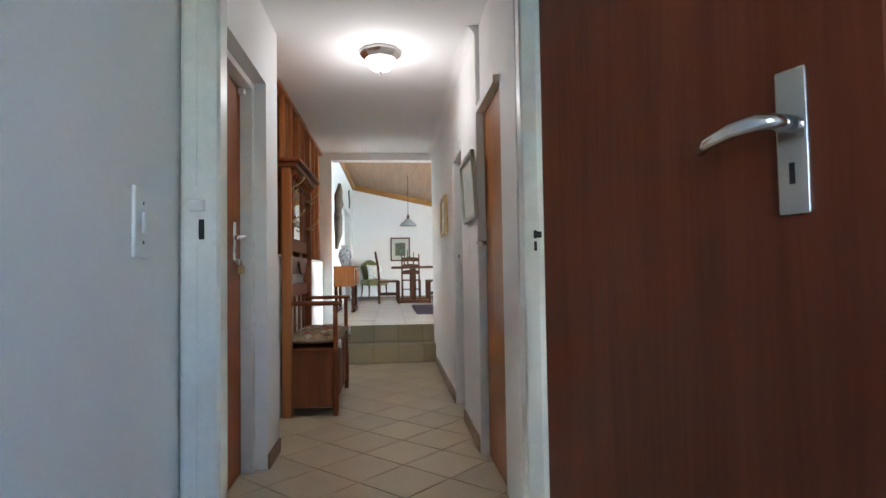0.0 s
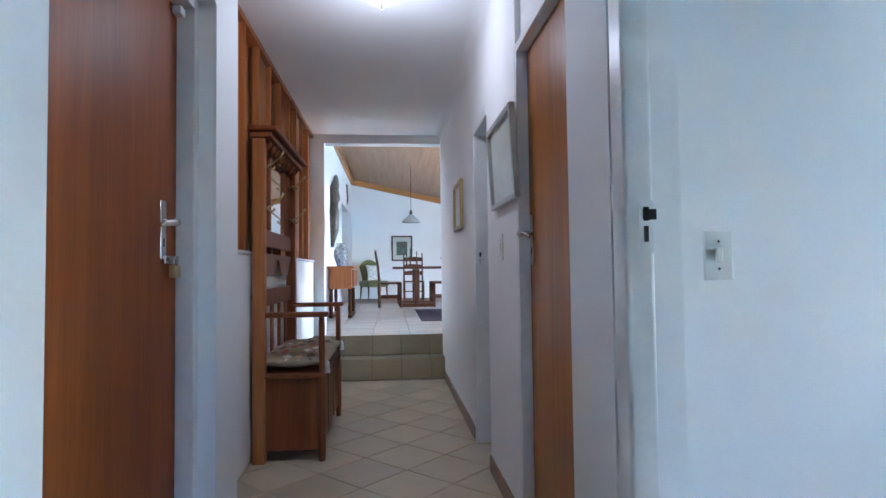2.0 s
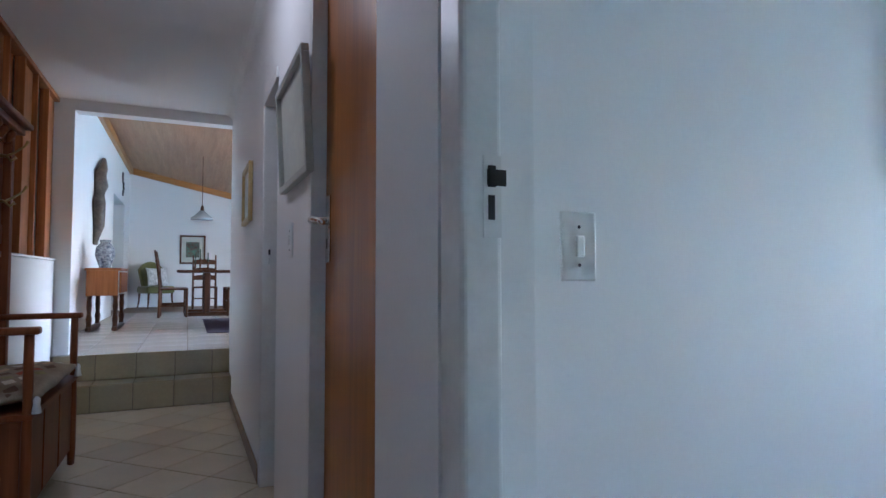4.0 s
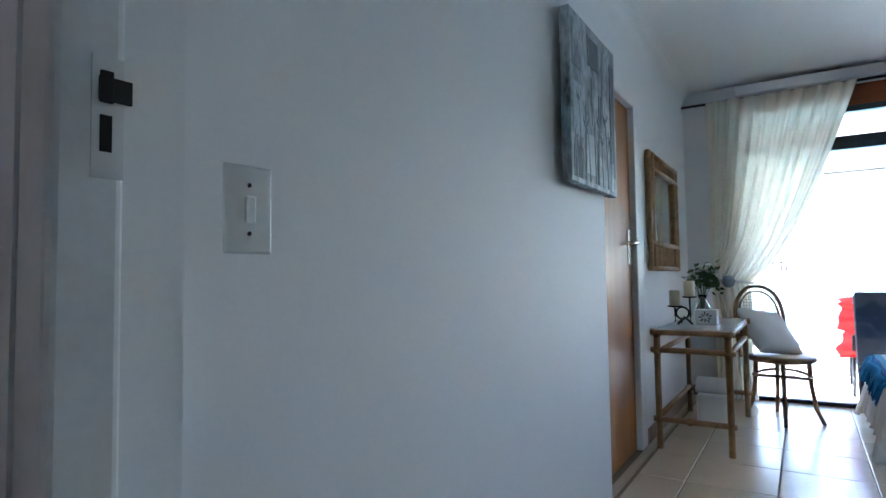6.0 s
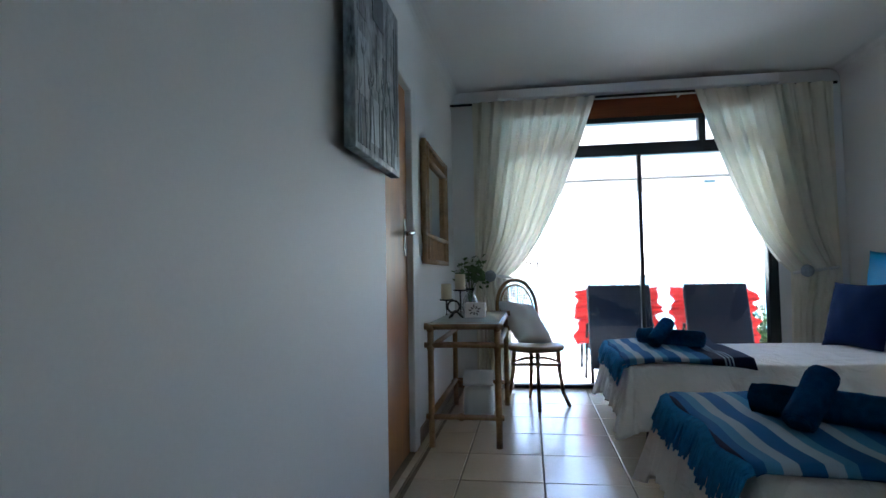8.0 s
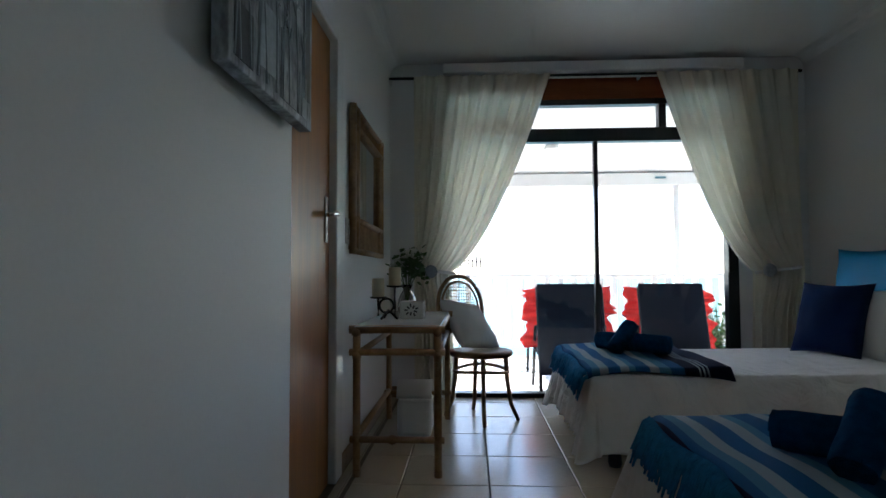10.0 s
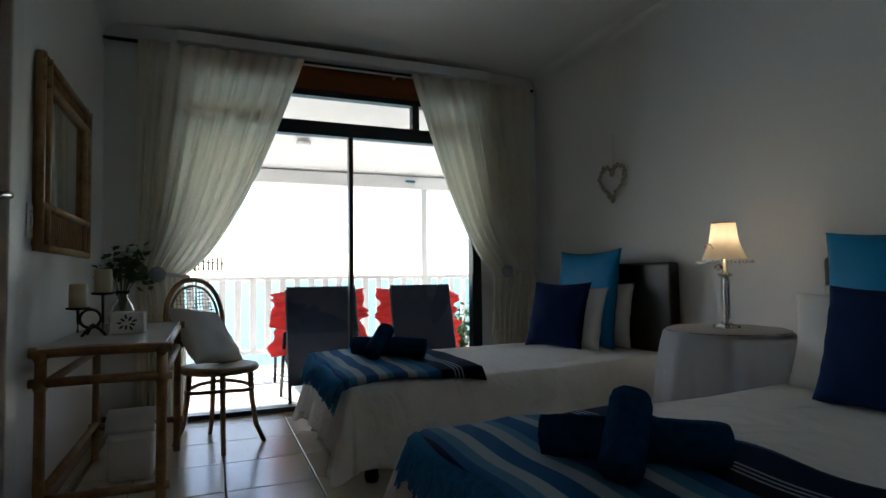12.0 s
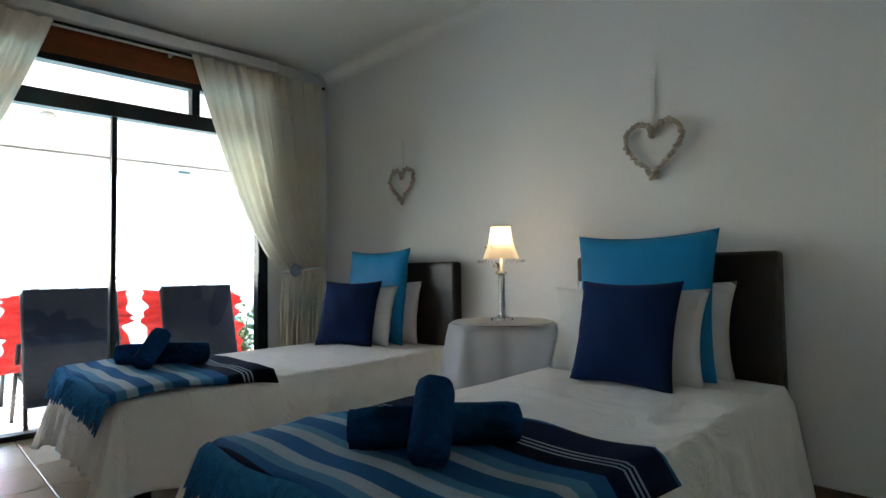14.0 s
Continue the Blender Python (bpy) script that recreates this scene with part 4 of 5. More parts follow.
# canvas picture
cv = thing("canvas_picture", (4.225, N - 0.050, 1.705), "unframed grey-blue canvas print of tall shapes", "picture")
part("canvas", B(-0.275, -0.018, -0.33, 0.315, 0.020, 0.325, 0.003), CANVAS, cv)
part("hanging_batten", B(-0.2, 0.020, 0.18, 0.2, 0.049, 0.22), OAK2, cv)
rnd = random.Random(9)
ARTL, ARTM = mat("canvas_pale_paint", (0.36, 0.42, 0.46), 0.5, spread=0.25, scale=14), mat("canvas_dark_paint", (0.07, 0.09, 0.105), 0.5, spread=0.4, scale=14)
for k, (x, z, w_, h_) in enumerate(((-0.2, 0.2, 0.10, 0.18), (-0.2, -0.05, 0.12, 0.2), (0.0, 0.22, 0.14, 0.12), (0.16, 0.12, 0.10, 0.26), (0.26, 0.0, 0.06, 0.5), (-0.05, -0.2, 0.13, 0.16), (0.1, -0.22, 0.13, 0.18), (0.22, -0.25, 0.08, 0.12), (-0.2, -0.25, 0.10, 0.12), (0.0, 0.02, 0.06, 0.2), (0.08, -0.02, 0.04, 0.18))):
    m_ = ARTL if k % 2 else ARTM
    part("brush_mark", B(x - w_ / 2, -0.0195, z - h_ / 2, x + w_ / 2, -0.0182, z + h_ / 2), m_ if k % 3 else CANVAS, cv)
    part("brush_line", T([(x - w_ / 2, -0.0195, z - h_ / 2), (x - w_ / 2 + 0.01, -0.0195, z + h_ / 2)], 0.003, 5), ARTL, cv)

for k in range(9):
    x, h_ = -0.22 + 0.055 * k + rnd.uniform(-0.015, 0.015), rnd.uniform(0.22, 0.42)
    lean = rnd.uniform(-0.04, 0.04)
    part("painted_stalk", T([(x, -0.0192, -0.31), (x + lean * 0.4, -0.0192, -0.31 + h_ * 0.5), (x + lean, -0.0192, -0.31 + h_)], [0.004, 0.003, 0.0015], 5), ARTL, cv)
    for s in (-1, 1):
        z = -0.31 + h_ * rnd.uniform(0.55, 0.85)
        part("painted_leaf", T([(x + lean * 0.7, -0.0190, z), (x + lean * 0.7 + s * 0.02, -0.0190, z + 0.025), (x + lean * 0.7 + s * 0.028, -0.0190, z + 0.055)], [0.002, 0.005, 0.001], 5), ARTL, cv)

# cane mirror
mr = thing("mirror", (6.205, N2 - 0.001, 1.443), "rectangular mirror in a bamboo and cane frame", "mirror")
part("glass", B(-0.34, -0.014, -0.20, 0.34, -0.010, 0.27), MIRROR, mr, "mirror glass")
part("backing", B(-0.46, -0.009, -0.37, 0.46, -0.0005, 0.37), BAMBOO, mr)
for x in (-0.455, -0.36, 0.36, 0.455):
    part("upright", T([(x, -0.022, -0.39), (x, -0.022, 0.39)], 0.019, 10), BAMBOO, mr, smooth=True)
for z in (-0.375, -0.21, 0.285, 0.375):
    part("crossbar", T([(-0.47, -0.024, z), (0.47, -0.024, z)], 0.017, 10), BAMBOO, mr, smooth=True)
for k in range(22):
    x = -0.33 + k * 0.0315
    part("cane_rod", T([(x, -0.018, -0.375), (x, -0.018, -0.21)], 0.006, 6), BAMBOO, mr)
    part("cane_rod", T([(x, -0.018, 0.285), (x, -0.018, 0.375)], 0.006, 6), BAMBOO, mr)

# bamboo console
dk = thing("console_table", (6.085, 3.37, 0), "bamboo console table with a white top", "table")
X0, X1, Y0, Y1 = -0.535, 0.535, -0.215, 0.170
for x in (X0, X1):
    for y in (Y0, Y1):
        pts = [(x, y, z) for z in (0.0, 0.1, 0.155, 0.17, 0.185, 0.4, 0.545, 0.56, 0.575, 0.68)]
        part("leg", T(pts, [0.019, 0.018, 0.019, 0.023, 0.019, 0.018, 0.019, 0.023, 0.019, 0.019], 12), BAMBOO, dk, smooth=True)
for z, r in ((0.672, 0.020), (0.565, 0.017)):
    for y in (Y0, Y1):
        part("rail", T([(X0 - 0.03, y, z), (X1 + 0.03, y, z)], r, 10), BAMBOO, dk, smooth=True)
    for x in (X0, X1):
        part("rail", T([(x, Y0 - 0.035, z + 0.012), (x, 0, z + 0.014), (x, Y1 + 0.035, z + 0.012)], r, 10), BAMBOO, dk, smooth=True)
for x in (X0, X1):
    part("stretcher", T([(x, Y0 - 0.03, 0.17), (x, -0.02, 0.17), (x, 0.0, 0.17), (x, 0.02, 0.17), (x, Y1 + 0.03, 0.17)], [0.017, 0.016, 0.024, 0.016, 0.017], 10), BAMBOO, dk, smooth=True)
part("stretcher", T([(X0, Y1, 0.185), (X1, Y1, 0.185)], 0.016, 10), BAMBOO, dk, smooth=True)
part("tabletop", B(X0 - 0.015, Y0 - 0.012, 0.690, X1 + 0.015, Y1 + 0.012, 0.702, 0.003), mat("white_table_top", (0.66, 0.66, 0.64), 0.2, spread=0.05, scale=6), dk, "white board top")

cs = thing("candle_holder", (5.90, 3.44, 0.703), "black wrought iron holder with two cream pillar candles", "candle holder")
for sx, top in ((-0.055, 0.115), (0.035, 0.175)):
    part("stem", T([(0.0, -sx, 0.02), (0.01, -sx, 0.06), (0.0, -sx, top)], 0.006, 8), IRON, cs, smooth=True)
    part("dish", lathe(bmesh.new(), [(0.012, -0.004), (0.042, 0.0), (0.045, 0.008), (0.038, 0.004)], (0, -sx, top), 20), IRON, cs, smooth=True)
    part("candle", lathe(bmesh.new(), [(0.033, 0.0), (0.034, 0.05), (0.033, 0.095), (0.028, 0.10), (0.01, 0.095)], (0, -sx, top + 0.006), 20), WAX, cs, "cream wax candle", smooth=True)
part("ring", T([(0, 0.01 + 0.038 * math.cos(a), 0.075 + 0.038 * math.sin(a)) for a in [2 * math.pi * k / 24 for k in range(24)]], 0.006, 8, closed=True), IRON, cs, smooth=True)
for a in (0.5, 2.6, 4.2, 5.7):
    part("foot", T([(0, 0, 0.05), (0.035 * math.cos(a), 0.035 * math.sin(a), 0.028), (0.06 * math.cos(a), 0.06 * math.sin(a), 0.007)], 0.006, 8), IRON, cs, smooth=True)

vs = thing("flower_vase", (6.30, 3.385, 0.703), "glass vase with white roses and sage leaves", "vase")
part("vase", lathe(bmesh.new(), [(0.045, 0.0), (0.06, 0.05), (0.05, 0.10), (0.022, 0.15), (0.035, 0.18), (0.031, 0.179), (0.018, 0.15), (0.046, 0.1), (0.055, 0.05), (0.04, 0.006)], seg=20), GLASS, vs, "clear glass vase", smooth=True)
rnd = random.Random(12)
bl_ = bmesh.new()
for k in range(16):
    a, el = rnd.uniform(0, 6.28), rnd.uniform(0.25, 1.0)
    tip = Vector((0.10 * math.cos(a) * (1 - el * 0.5), 0.10 * math.sin(a) * (1 - el * 0.5), 0.23 + 0.15 * el))
    part("stem", T([(0.0, 0.0, 0.04), (tip.x * 0.3, tip.y * 0.3, 0.18), tuple(tip)], 0.0025, 5), LEAF2, vs)
    if k < 9:
        bm = bmesh.new()
        for j in range(9):
            bmesh.ops.create_icosphere(bm, subdivisions=1, radius=0.014, matrix=Matrix.Translation(tip + Vector((0.012 * math.cos(j * 2.4), 0.012 * math.sin(j * 2.4), 0.004 * (j % 3)))) @ Matrix.Diagonal((1, 1, 0.8, 1)))
        part("rose", bm, PETAL, vs, "white rose", smooth=True)
    for j in range(17):
        p = tip * (1 - 0.12 * rnd.random()) + Vector((rnd.uniform(-0.045, 0.045), rnd.uniform(-0.045, 0.045), rnd.uniform(-0.07, 0.03)))
        m_ = Matrix.Translation(p) @ Euler((rnd.uniform(-1, 1), rnd.uniform(-1, 1), rnd.uniform(0, 6.28))).to_matrix().to_4x4()
        q = [bl_.verts.new(m_ @ Vector(c)) for c in ((0, 0, 0), (0.015, 0.015, 0.002), (0.040, 0, 0.004), (0.015, -0.015, 0.002))]
        bl_.faces.new(q)
part("leaves", bl_, LEAF2, vs, "sage green leaves")["kind"] = "stuff"

bx = thing("tissue_box", (6.0, 3.32, 0.703), "small white box with a dark flower motif", "box")
part("box_body", B(-0.055, -0.065, 0, 0.055, 0.065, 0.095, 0.006), PLASTIC, bx)
for k in range(9):
    a = 2 * math.pi * k / 9
    r = 0.022 if k % 2 else 0.030
    part("motif", B(-0.002, -0.009, -0.004, 0, 0.009, 0.004), INK, bx, "dark petal").matrix_basis = pose(-0.0555, r * math.cos(a), 0.048 + r * math.sin(a) * 0.9, math.degrees(a), 0, 0)

bn = thing("waste_bin", (6.28, 3.33, 0), "white plastic swing-lid bin under the console", "bin")
part("body", B(-0.11, -0.10, 0.0, 0.11, 0.10, 0.225, 0.03, 3), PLASTIC, bn)
bm = bmesh.new()
def hood(u, v):
    a = math.pi * v
    return (0.112 * math.cos(a), -0.102 + 0.204 * u, 0.227 + 0.09 * math.sin(a) ** 0.8)
sheet(bm, hood, 3, 18, 0.003)
part("lid", bm, PLASTIC, bn, "rounded swing lid", smooth=True)

# cane chair
ch = thing("cane_chair", (6.66, 2.935, 0, 0, 0, -48), "bentwood chair with woven cane seat and arched cane back", "chair")
bm = lathe(bmesh.new(), [(0.175, 0.405), (0.205, 0.412), (0.212, 0.428), (0.205, 0.444), (0.18, 0.446)], seg=36)
part("seat_frame", bm, BAMBOO, ch, smooth=True)
part("seat", lathe(bmesh.new(), [(0.18, 0.440), (0.182, 0.448), (0.09, 0.447), (0.01, 0.446)], seg=36), CANE, ch, "woven cane seat")
for a, r in ((35, 0), (-38, 0), (150, 0.01), (215, 0.01)):
    c_, s_ = math.cos(radians(a - 90)), math.sin(radians(a - 90))
    part("leg", T([(0.165 * c_, 0.165 * s_, 0.42), (0.175 * c_, 0.175 * s_, 0.25), (0.20 * c_, 0.20 * s_, 0.10), (0.245 * c_, 0.245 * s_, 0.0)], [0.017, 0.015, 0.014, 0.013], 10), BAMBOO, ch, smooth=True)
part("hoop_stretcher", T([(0.178 * math.cos(a), 0.178 * math.sin(a), 0.315 + 0.01 * math.sin(2 * a)) for a in [2 * math.pi * k / 36 for k in range(36)]], 0.011, 8, closed=True), BAMBOO, ch, smooth=True)
arch = [(-0.185, 0.17, 0.42), (-0.195, 0.185, 0.55), (-0.20, 0.20, 0.70), (-0.175, 0.215, 0.82), (-0.10, 0.225, 0.905), (0, 0.23, 0.93), (0.10, 0.225, 0.905), (0.175, 0.215, 0.82), (0.20, 0.20, 0.70), (0.195, 0.185, 0.55), (0.185, 0.17, 0.42)]
def rounded(pts, n=4):
    """A smooth curve through the points."""
    P, out = [Vector(p) for p in pts], []
    for i in range(len(P) - 1):
        a, b, c, d = P[max(i - 1, 0)], P[i], P[i + 1], P[min(i + 2, len(P) - 1)]
        for k in range(n):
            t = k / n
            out.append(tuple(0.5 * (2 * b + (c - a) * t + (2 * a - 5 * b + 4 * c - d) * t * t + (3 * b - a - 3 * c + d) * t ** 3)))
    return out + [tuple(P[-1])]
arch = rounded(arch)
part("back_hoop", T(arch, 0.014, 10), BAMBOO, ch, smooth=True)
inner = [(x * 0.84, y, 0.56 + (z - 0.56) * 0.90) for x, y, z in arch[1:-1]]
part("inner_hoop", T(inner, 0.008, 8), BAMBOO, ch, smooth=True)
part("cross_rail", T([(-0.19, 0.187, 0.555), (0.19, 0.187, 0.555)], 0.010, 8), BAMBOO, ch, smooth=True)
bm = bmesh.new()
for k in range(15):
    x = -0.155 + k * 0.0222
    top = 0.56 + 0.33 * math.sqrt(max(0.05, 1 - (x / 0.185) ** 2))
    tube(bm, [(x, 0.195, 0.556), (x, 0.205 + 0.02, top)], 0.003, 5)
for k in range(15):
    z = 0.575 + k * 0.0215
    w_ = 0.165 * math.sqrt(max(0.03, 1 - ((z - 0.60) / 0.30) ** 2)) if z > 0.60 else 0.165
    tube(bm, [(-w_, 0.192 + (z - 0.556) * 0.09, z), (w_, 0.192 + (z - 0.556) * 0.09, z)], 0.003, 5)
cw = part("cane_weave", bm, CANE, ch, "open cane weave")
cw["kind"] = "stuff"
cu = part("cushion", pillow_mesh(0.42, 0.40, 0.14, seed=21), LINEN2, smooth=True)
cu.matrix_world = pose(6.65, 2.925, 0.450, -40, 8, -40)
tagged(cu, "cream linen cushion leaning in the cane chair", "cushion")

# ---- balcony things ----
def lounger(y0, y1, label):
    c = (y0 + y1) / 2
    w_ = (y1 - y0) / 2
    lo = thing("garden_lounger", (7.60, c, -0.046), label, "lounger", "loungers on the balcony")
    def back(u, v):
        return (0.0 + 0.20 * v + 0.02 * math.sin(math.pi * v), (2 * u - 1) * w_, 0.16 + 0.735 * v)
    part("back_sling", sheet(bmesh.new(), back, 6, 16, 0.025), SLING, lo, "navy sling back")
    part("top_roll", T([(0.20, -w_, 0.885), (0.20, w_, 0.885)], 0.022, 10), SLING, lo, smooth=True)
    for s in (-1, 1):
        part("side_rail", T([(-0.02, s * w_, 0.0), (0.02, s * w_, 0.22), (0.21, s * w_, 0.88)], 0.014, 8), IRON, lo, smooth=True)
        part("rear_leg", T([(0.42, s * (w_ + 0.02), 0.0), (0.16, s * (w_ + 0.02), 0.55)], 0.014, 8), IRON, lo, smooth=True)
        part("seat_rail", T([(0.06, s * w_, 0.32), (0.75, s * w_, 0.36), (1.25, s * w_, 0.34)], 0.014, 8), IRON, lo, smooth=True)
        part("front_leg", T([(1.0, s * w_, 0.35), (1.1, s * w_, 0.0)], 0.014, 8), IRON, lo, smooth=True)
    part("seat_sling", sheet(bmesh.new(), lambda u, v: (0.10 + 1.1 * v, (2 * u - 1) * w_, 0.335 + 0.03 * v), 4, 8, 0.02), SLING, lo)
    # the seat pad with its gathered edge, seen past the sling
    pad = thing("lounger_pad", (7.60, c, -0.046), "coral red seat pad with a gathered ruffle", "cushion", "pads on the loungers")
    part("pad", B(0.245, -w_ + 0.01, 0.40, 0.31, w_ - 0.01, 0.83, 0.02), RUFFLE, pad).matrix_basis = pose(0, 0, 0)
    rnd = random.Random(int(c * 100))
    for s in (-1, 1):
        P = [rnd.uniform(0, 6) for _ in range(4)]
        def ruf(u, v):
            z = 0.37 + 0.50 * v
            wv = 0.135 * u * (0.72 + 0.30 * abs(math.sin(6.3 * v + P[0])) + 0.16 * math.sin(15 * v + P[1]) + 0.08 * math.sin(37 * v + P[2]))
            return (0.20 + 0.18 * (z - 0.4) + 0.042 * u * math.sin(34 * v + P[2] + 2 * math.sin(9 * v)), s * (w_ - 0.015 + wv), z + 0.02 * u * math.sin(13 * v + P[3]))
        part("ruffle", sheet(bmesh.new(), ruf, 8, 60), RUFFLE, pad, "gathered coral ruffle", smooth=True)
    return lo
lounger(1.885, 2.43, "navy sling garden lounger with coral red pad, near the door jamb")
lounger(1.045, 1.57, "navy sling garden lounger with coral red pad, beside the pot plant")

pt = thing("pot_plant", (8.35, 0.68, -0.046), "leafy green plant in a pot on the balcony", "plant")
part("pot", lathe(bmesh.new(), [(0.11, 0.0), (0.15, 0.26), (0.16, 0.28), (0.14, 0.28), (0.13, 0.25)], seg=20), SKIRT, pt, "clay pot", smooth=True)
rnd = random.Random(31)
bm, bs = bmesh.new(), bmesh.new()
for k in range(26):
    a, hgt = rnd.uniform(0, 6.28), rnd.uniform(0.35, 0.78)
    tip = Vector((0.17 * math.cos(a), 0.17 * math.sin(a), hgt))
    tube(bs, [(0, 0, 0.24), (tip.x * 0.3, tip.y * 0.3, 0.24 + (hgt - 0.24) * 0.6), tuple(tip)], 0.004, 5)
    for j in range(12):
        p = Vector((0, 0, 0.26)).lerp(tip, rnd.uniform(0.3, 1.0)) + Vector((rnd.uniform(-0.05, 0.05), rnd.uniform(-0.05, 0.05), rnd.uniform(-0.03, 0.03)))
        m_ = Matrix.Translation(p) @ Euler((rnd.uniform(-1, 1), rnd.uniform(-1, 1), rnd.uniform(0, 6.28))).to_matrix().to_4x4()
        q = [bm.verts.new(m_ @ Vector(c)) for c in ((0, 0, 0), (0.025, 0.022, 0.004), (0.06, 0, 0.0), (0.025, -0.022, 0.004))]
        bm.faces.new(q)
part("stems", bs, LEAF, pt)
part("leaves", bm, LEAF, pt)["kind"] = "stuff"


# ---- corridor things ----
pn = thing("timber_screen", (0.86, 6.475, 1.226), "tall cedar boards above the low wall", "screen")
for i in range(10):
    y0 = -1.765 + i * 0.353
    off = 0.0 if i % 2 else -0.035
    part("board", B(-0.02 + off, y0 + 0.004, 0.0, 0.012 + off, y0 + (0.357 if i % 2 else 0.347), 1.335, 0.004), PANEL, pn)
    part("fin", B(0.0 + off, y0 - 0.012, 0.0, 0.045, y0 + 0.012, 1.332, 0.003), PANEL, pn)
part("top_rail", B(-0.03, -1.772, 1.302, 0.05, 1.772, 1.341, 0.004), PANEL, pn)

STAND = Matrix.Diagonal((0.88, 1.165, 1.05, 1))
hs = thing("hall_stand", pose(0.905, 6.06, 0) @ STAND, "carved oak hall stand with mirror, coat hooks and a box seat", "hall stand")
W2 = 0.455      # half its length along the wall
for s in (-1, 1):
    part("side_post", B(0.02, s * W2 - 0.028, 0.0, 0.10, s * W2 + 0.028, 1.80, 0.006), OAK if s > 0 else PANEL, hs)
    part("front_leg", T([(0.465, s * (W2 - 0.01), z) for z in (0.0, 0.08, 0.30, 0.42, 0.50, 0.60, 0.80)], [0.020, 0.024, 0.024, 0.022, 0.018, 0.022, 0.020], 10), OAK, hs, smooth=True)
    part("armrest", B(0.06, s * (W2 - 0.01) - 0.028, 0.795, 0.51, s * (W2 - 0.01) + 0.028, 0.825, 0.010), OAK, hs)
    part("side_panel", B(0.05, s * (W2 - 0.02) - 0.012, 0.06, 0.45, s * (W2 - 0.02) + 0.012, 0.46, 0.003), OAK, hs)
part("front_panel", B(0.44, -W2 + 0.02, 0.08, 0.462, W2 - 0.02, 0.46, 0.003), OAK, hs)
for y in (-0.15, 0.15):
    part("front_stile", B(0.46, y - 0.02, 0.09, 0.468, y + 0.02, 0.45, 0.002), OAK, hs)
part("seat_lid", B(0.03, -W2 - 0.01, 0.46, 0.49, W2 + 0.01, 0.485, 0.006), OAK, hs)
part("crown", B(-0.0, -W2 - 0.06, 1.835, 0.19, W2 + 0.06, 1.865, 0.008), OAK, hs, "moulded cornice shelf")
part("crown_step", B(0.0, -W2 - 0.04, 1.80, 0.15, W2 + 0.04, 1.835, 0.006), OAK, hs)
for k in range(8):
    y = -W2 + 0.06 + k * (2 * W2 - 0.12) / 7
    part("corbel", T([(0.10, y, 1.80), (0.135, y, 1.83), (0.115, y, 1.79), (0.095, y, 1.77), (0.085, y, 1.735)], [0.024, 0.030, 0.022, 0.024, 0.011], 8), OAK, hs, "turned corbel", smooth=True)
part("frieze", B(0.03, -W2 + 0.03, 1.74, 0.07, W2 - 0.03, 1.80, 0.003), OAK, hs)
for z in (1.25, 0.90):
    part("back_rail", B(0.03, -W2 + 0.03, z - 0.05, 0.065, W2 - 0.03, z + 0.05, 0.005), OAK, hs)
bm = bmesh.new()
sheet(bm, lambda u, v: (0.066, (u - 0.5) * 2 * (W2 - 0.04), 1.16 + v * (-0.10 + 0.05 * math.cos(4 * math.pi * u) + 0.02 * math.cos(8 * math.pi * u))), 60, 3, 0.02)
part("carved_apron", bm, OAK, hs, "scalloped rail")
for y in (-0.215, 0.215):
    part("mirror_stile", B(0.03, y - 0.02, 1.30, 0.068, y + 0.02, 1.74, 0.004), OAK, hs)
for y in (-W2 + 0.08, W2 - 0.08):
    part("side_board", B(0.025, y - 0.055, 1.30, 0.055, y + 0.055, 1.74, 0.004), OAK, hs)
part("mirror", B(0.045, -0.195, 1.30, 0.050, 0.195, 1.74), MIRROR, hs, "bevelled mirror")
for y in (-0.30, -0.10, 0.10, 0.30):
    part("back_slat", B(0.035, y - 0.02, 0.485, 0.055, y + 0.02, 0.85, 0.004), OAK, hs)
for y in (-W2 + 0.08, W2 - 0.08):
    for z in (1.66, 1.42):
        hk = part("coat_hook", T([(0.055, y, z), (0.09, y, z), (0.13, y, z + 0.02), (0.18, y, z + 0.055), (0.20, y, z + 0.085)], [0.012, 0.007, 0.006, 0.006, 0.010], 8), BRASS, hs, "brass coat hook", smooth=True)
        part("lower_prong", T([(0.085, y, z), (0.115, y, z - 0.025), (0.14, y, z - 0.005)], [0.007, 0.006, 0.009], 8), BRASS, hk, smooth=True)
# seat cushion in diamonds
cs2 = thing("seat_cushion", pose(1.138, 6.04, 0.511) @ STAND, "patchwork cushion with tassels on the hall stand seat", "cushion")
bm = bmesh.new()
def pad(sg):
    def f(u, v):
        a, b = 2 * u - 1, 2 * v - 1
        fat = max(0.0, (1 - abs(a) ** 3) * (1 - abs(b) ** 3)) ** 0.5
        return Vector((a * 0.235, b * 0.42, 0.055 + sg * 0.052 * fat + 0.004 * math.sin(9 * b + 5 * a)))
    return f
sheet(bm, pad(1), 20, 30), sheet(bm, pad(-1), 20, 30)
bmesh.ops.remove_doubles(bm, verts=bm.verts, dist=0.001)
part("pad", bm, PATCH, cs2, smooth=True)
cols = [mat("patch_" + n_, c, 0.95, spread=0.15, scale=30, fine=200) for n_, c in (("rust", (0.42, 0.09, 0.045)), ("cream", (0.70, 0.62, 0.47)), ("brown", (0.18, 0.10, 0.06)), ("olive", (0.34, 0.29, 0.12)), ("tan", (0.55, 0.38, 0.22)))]
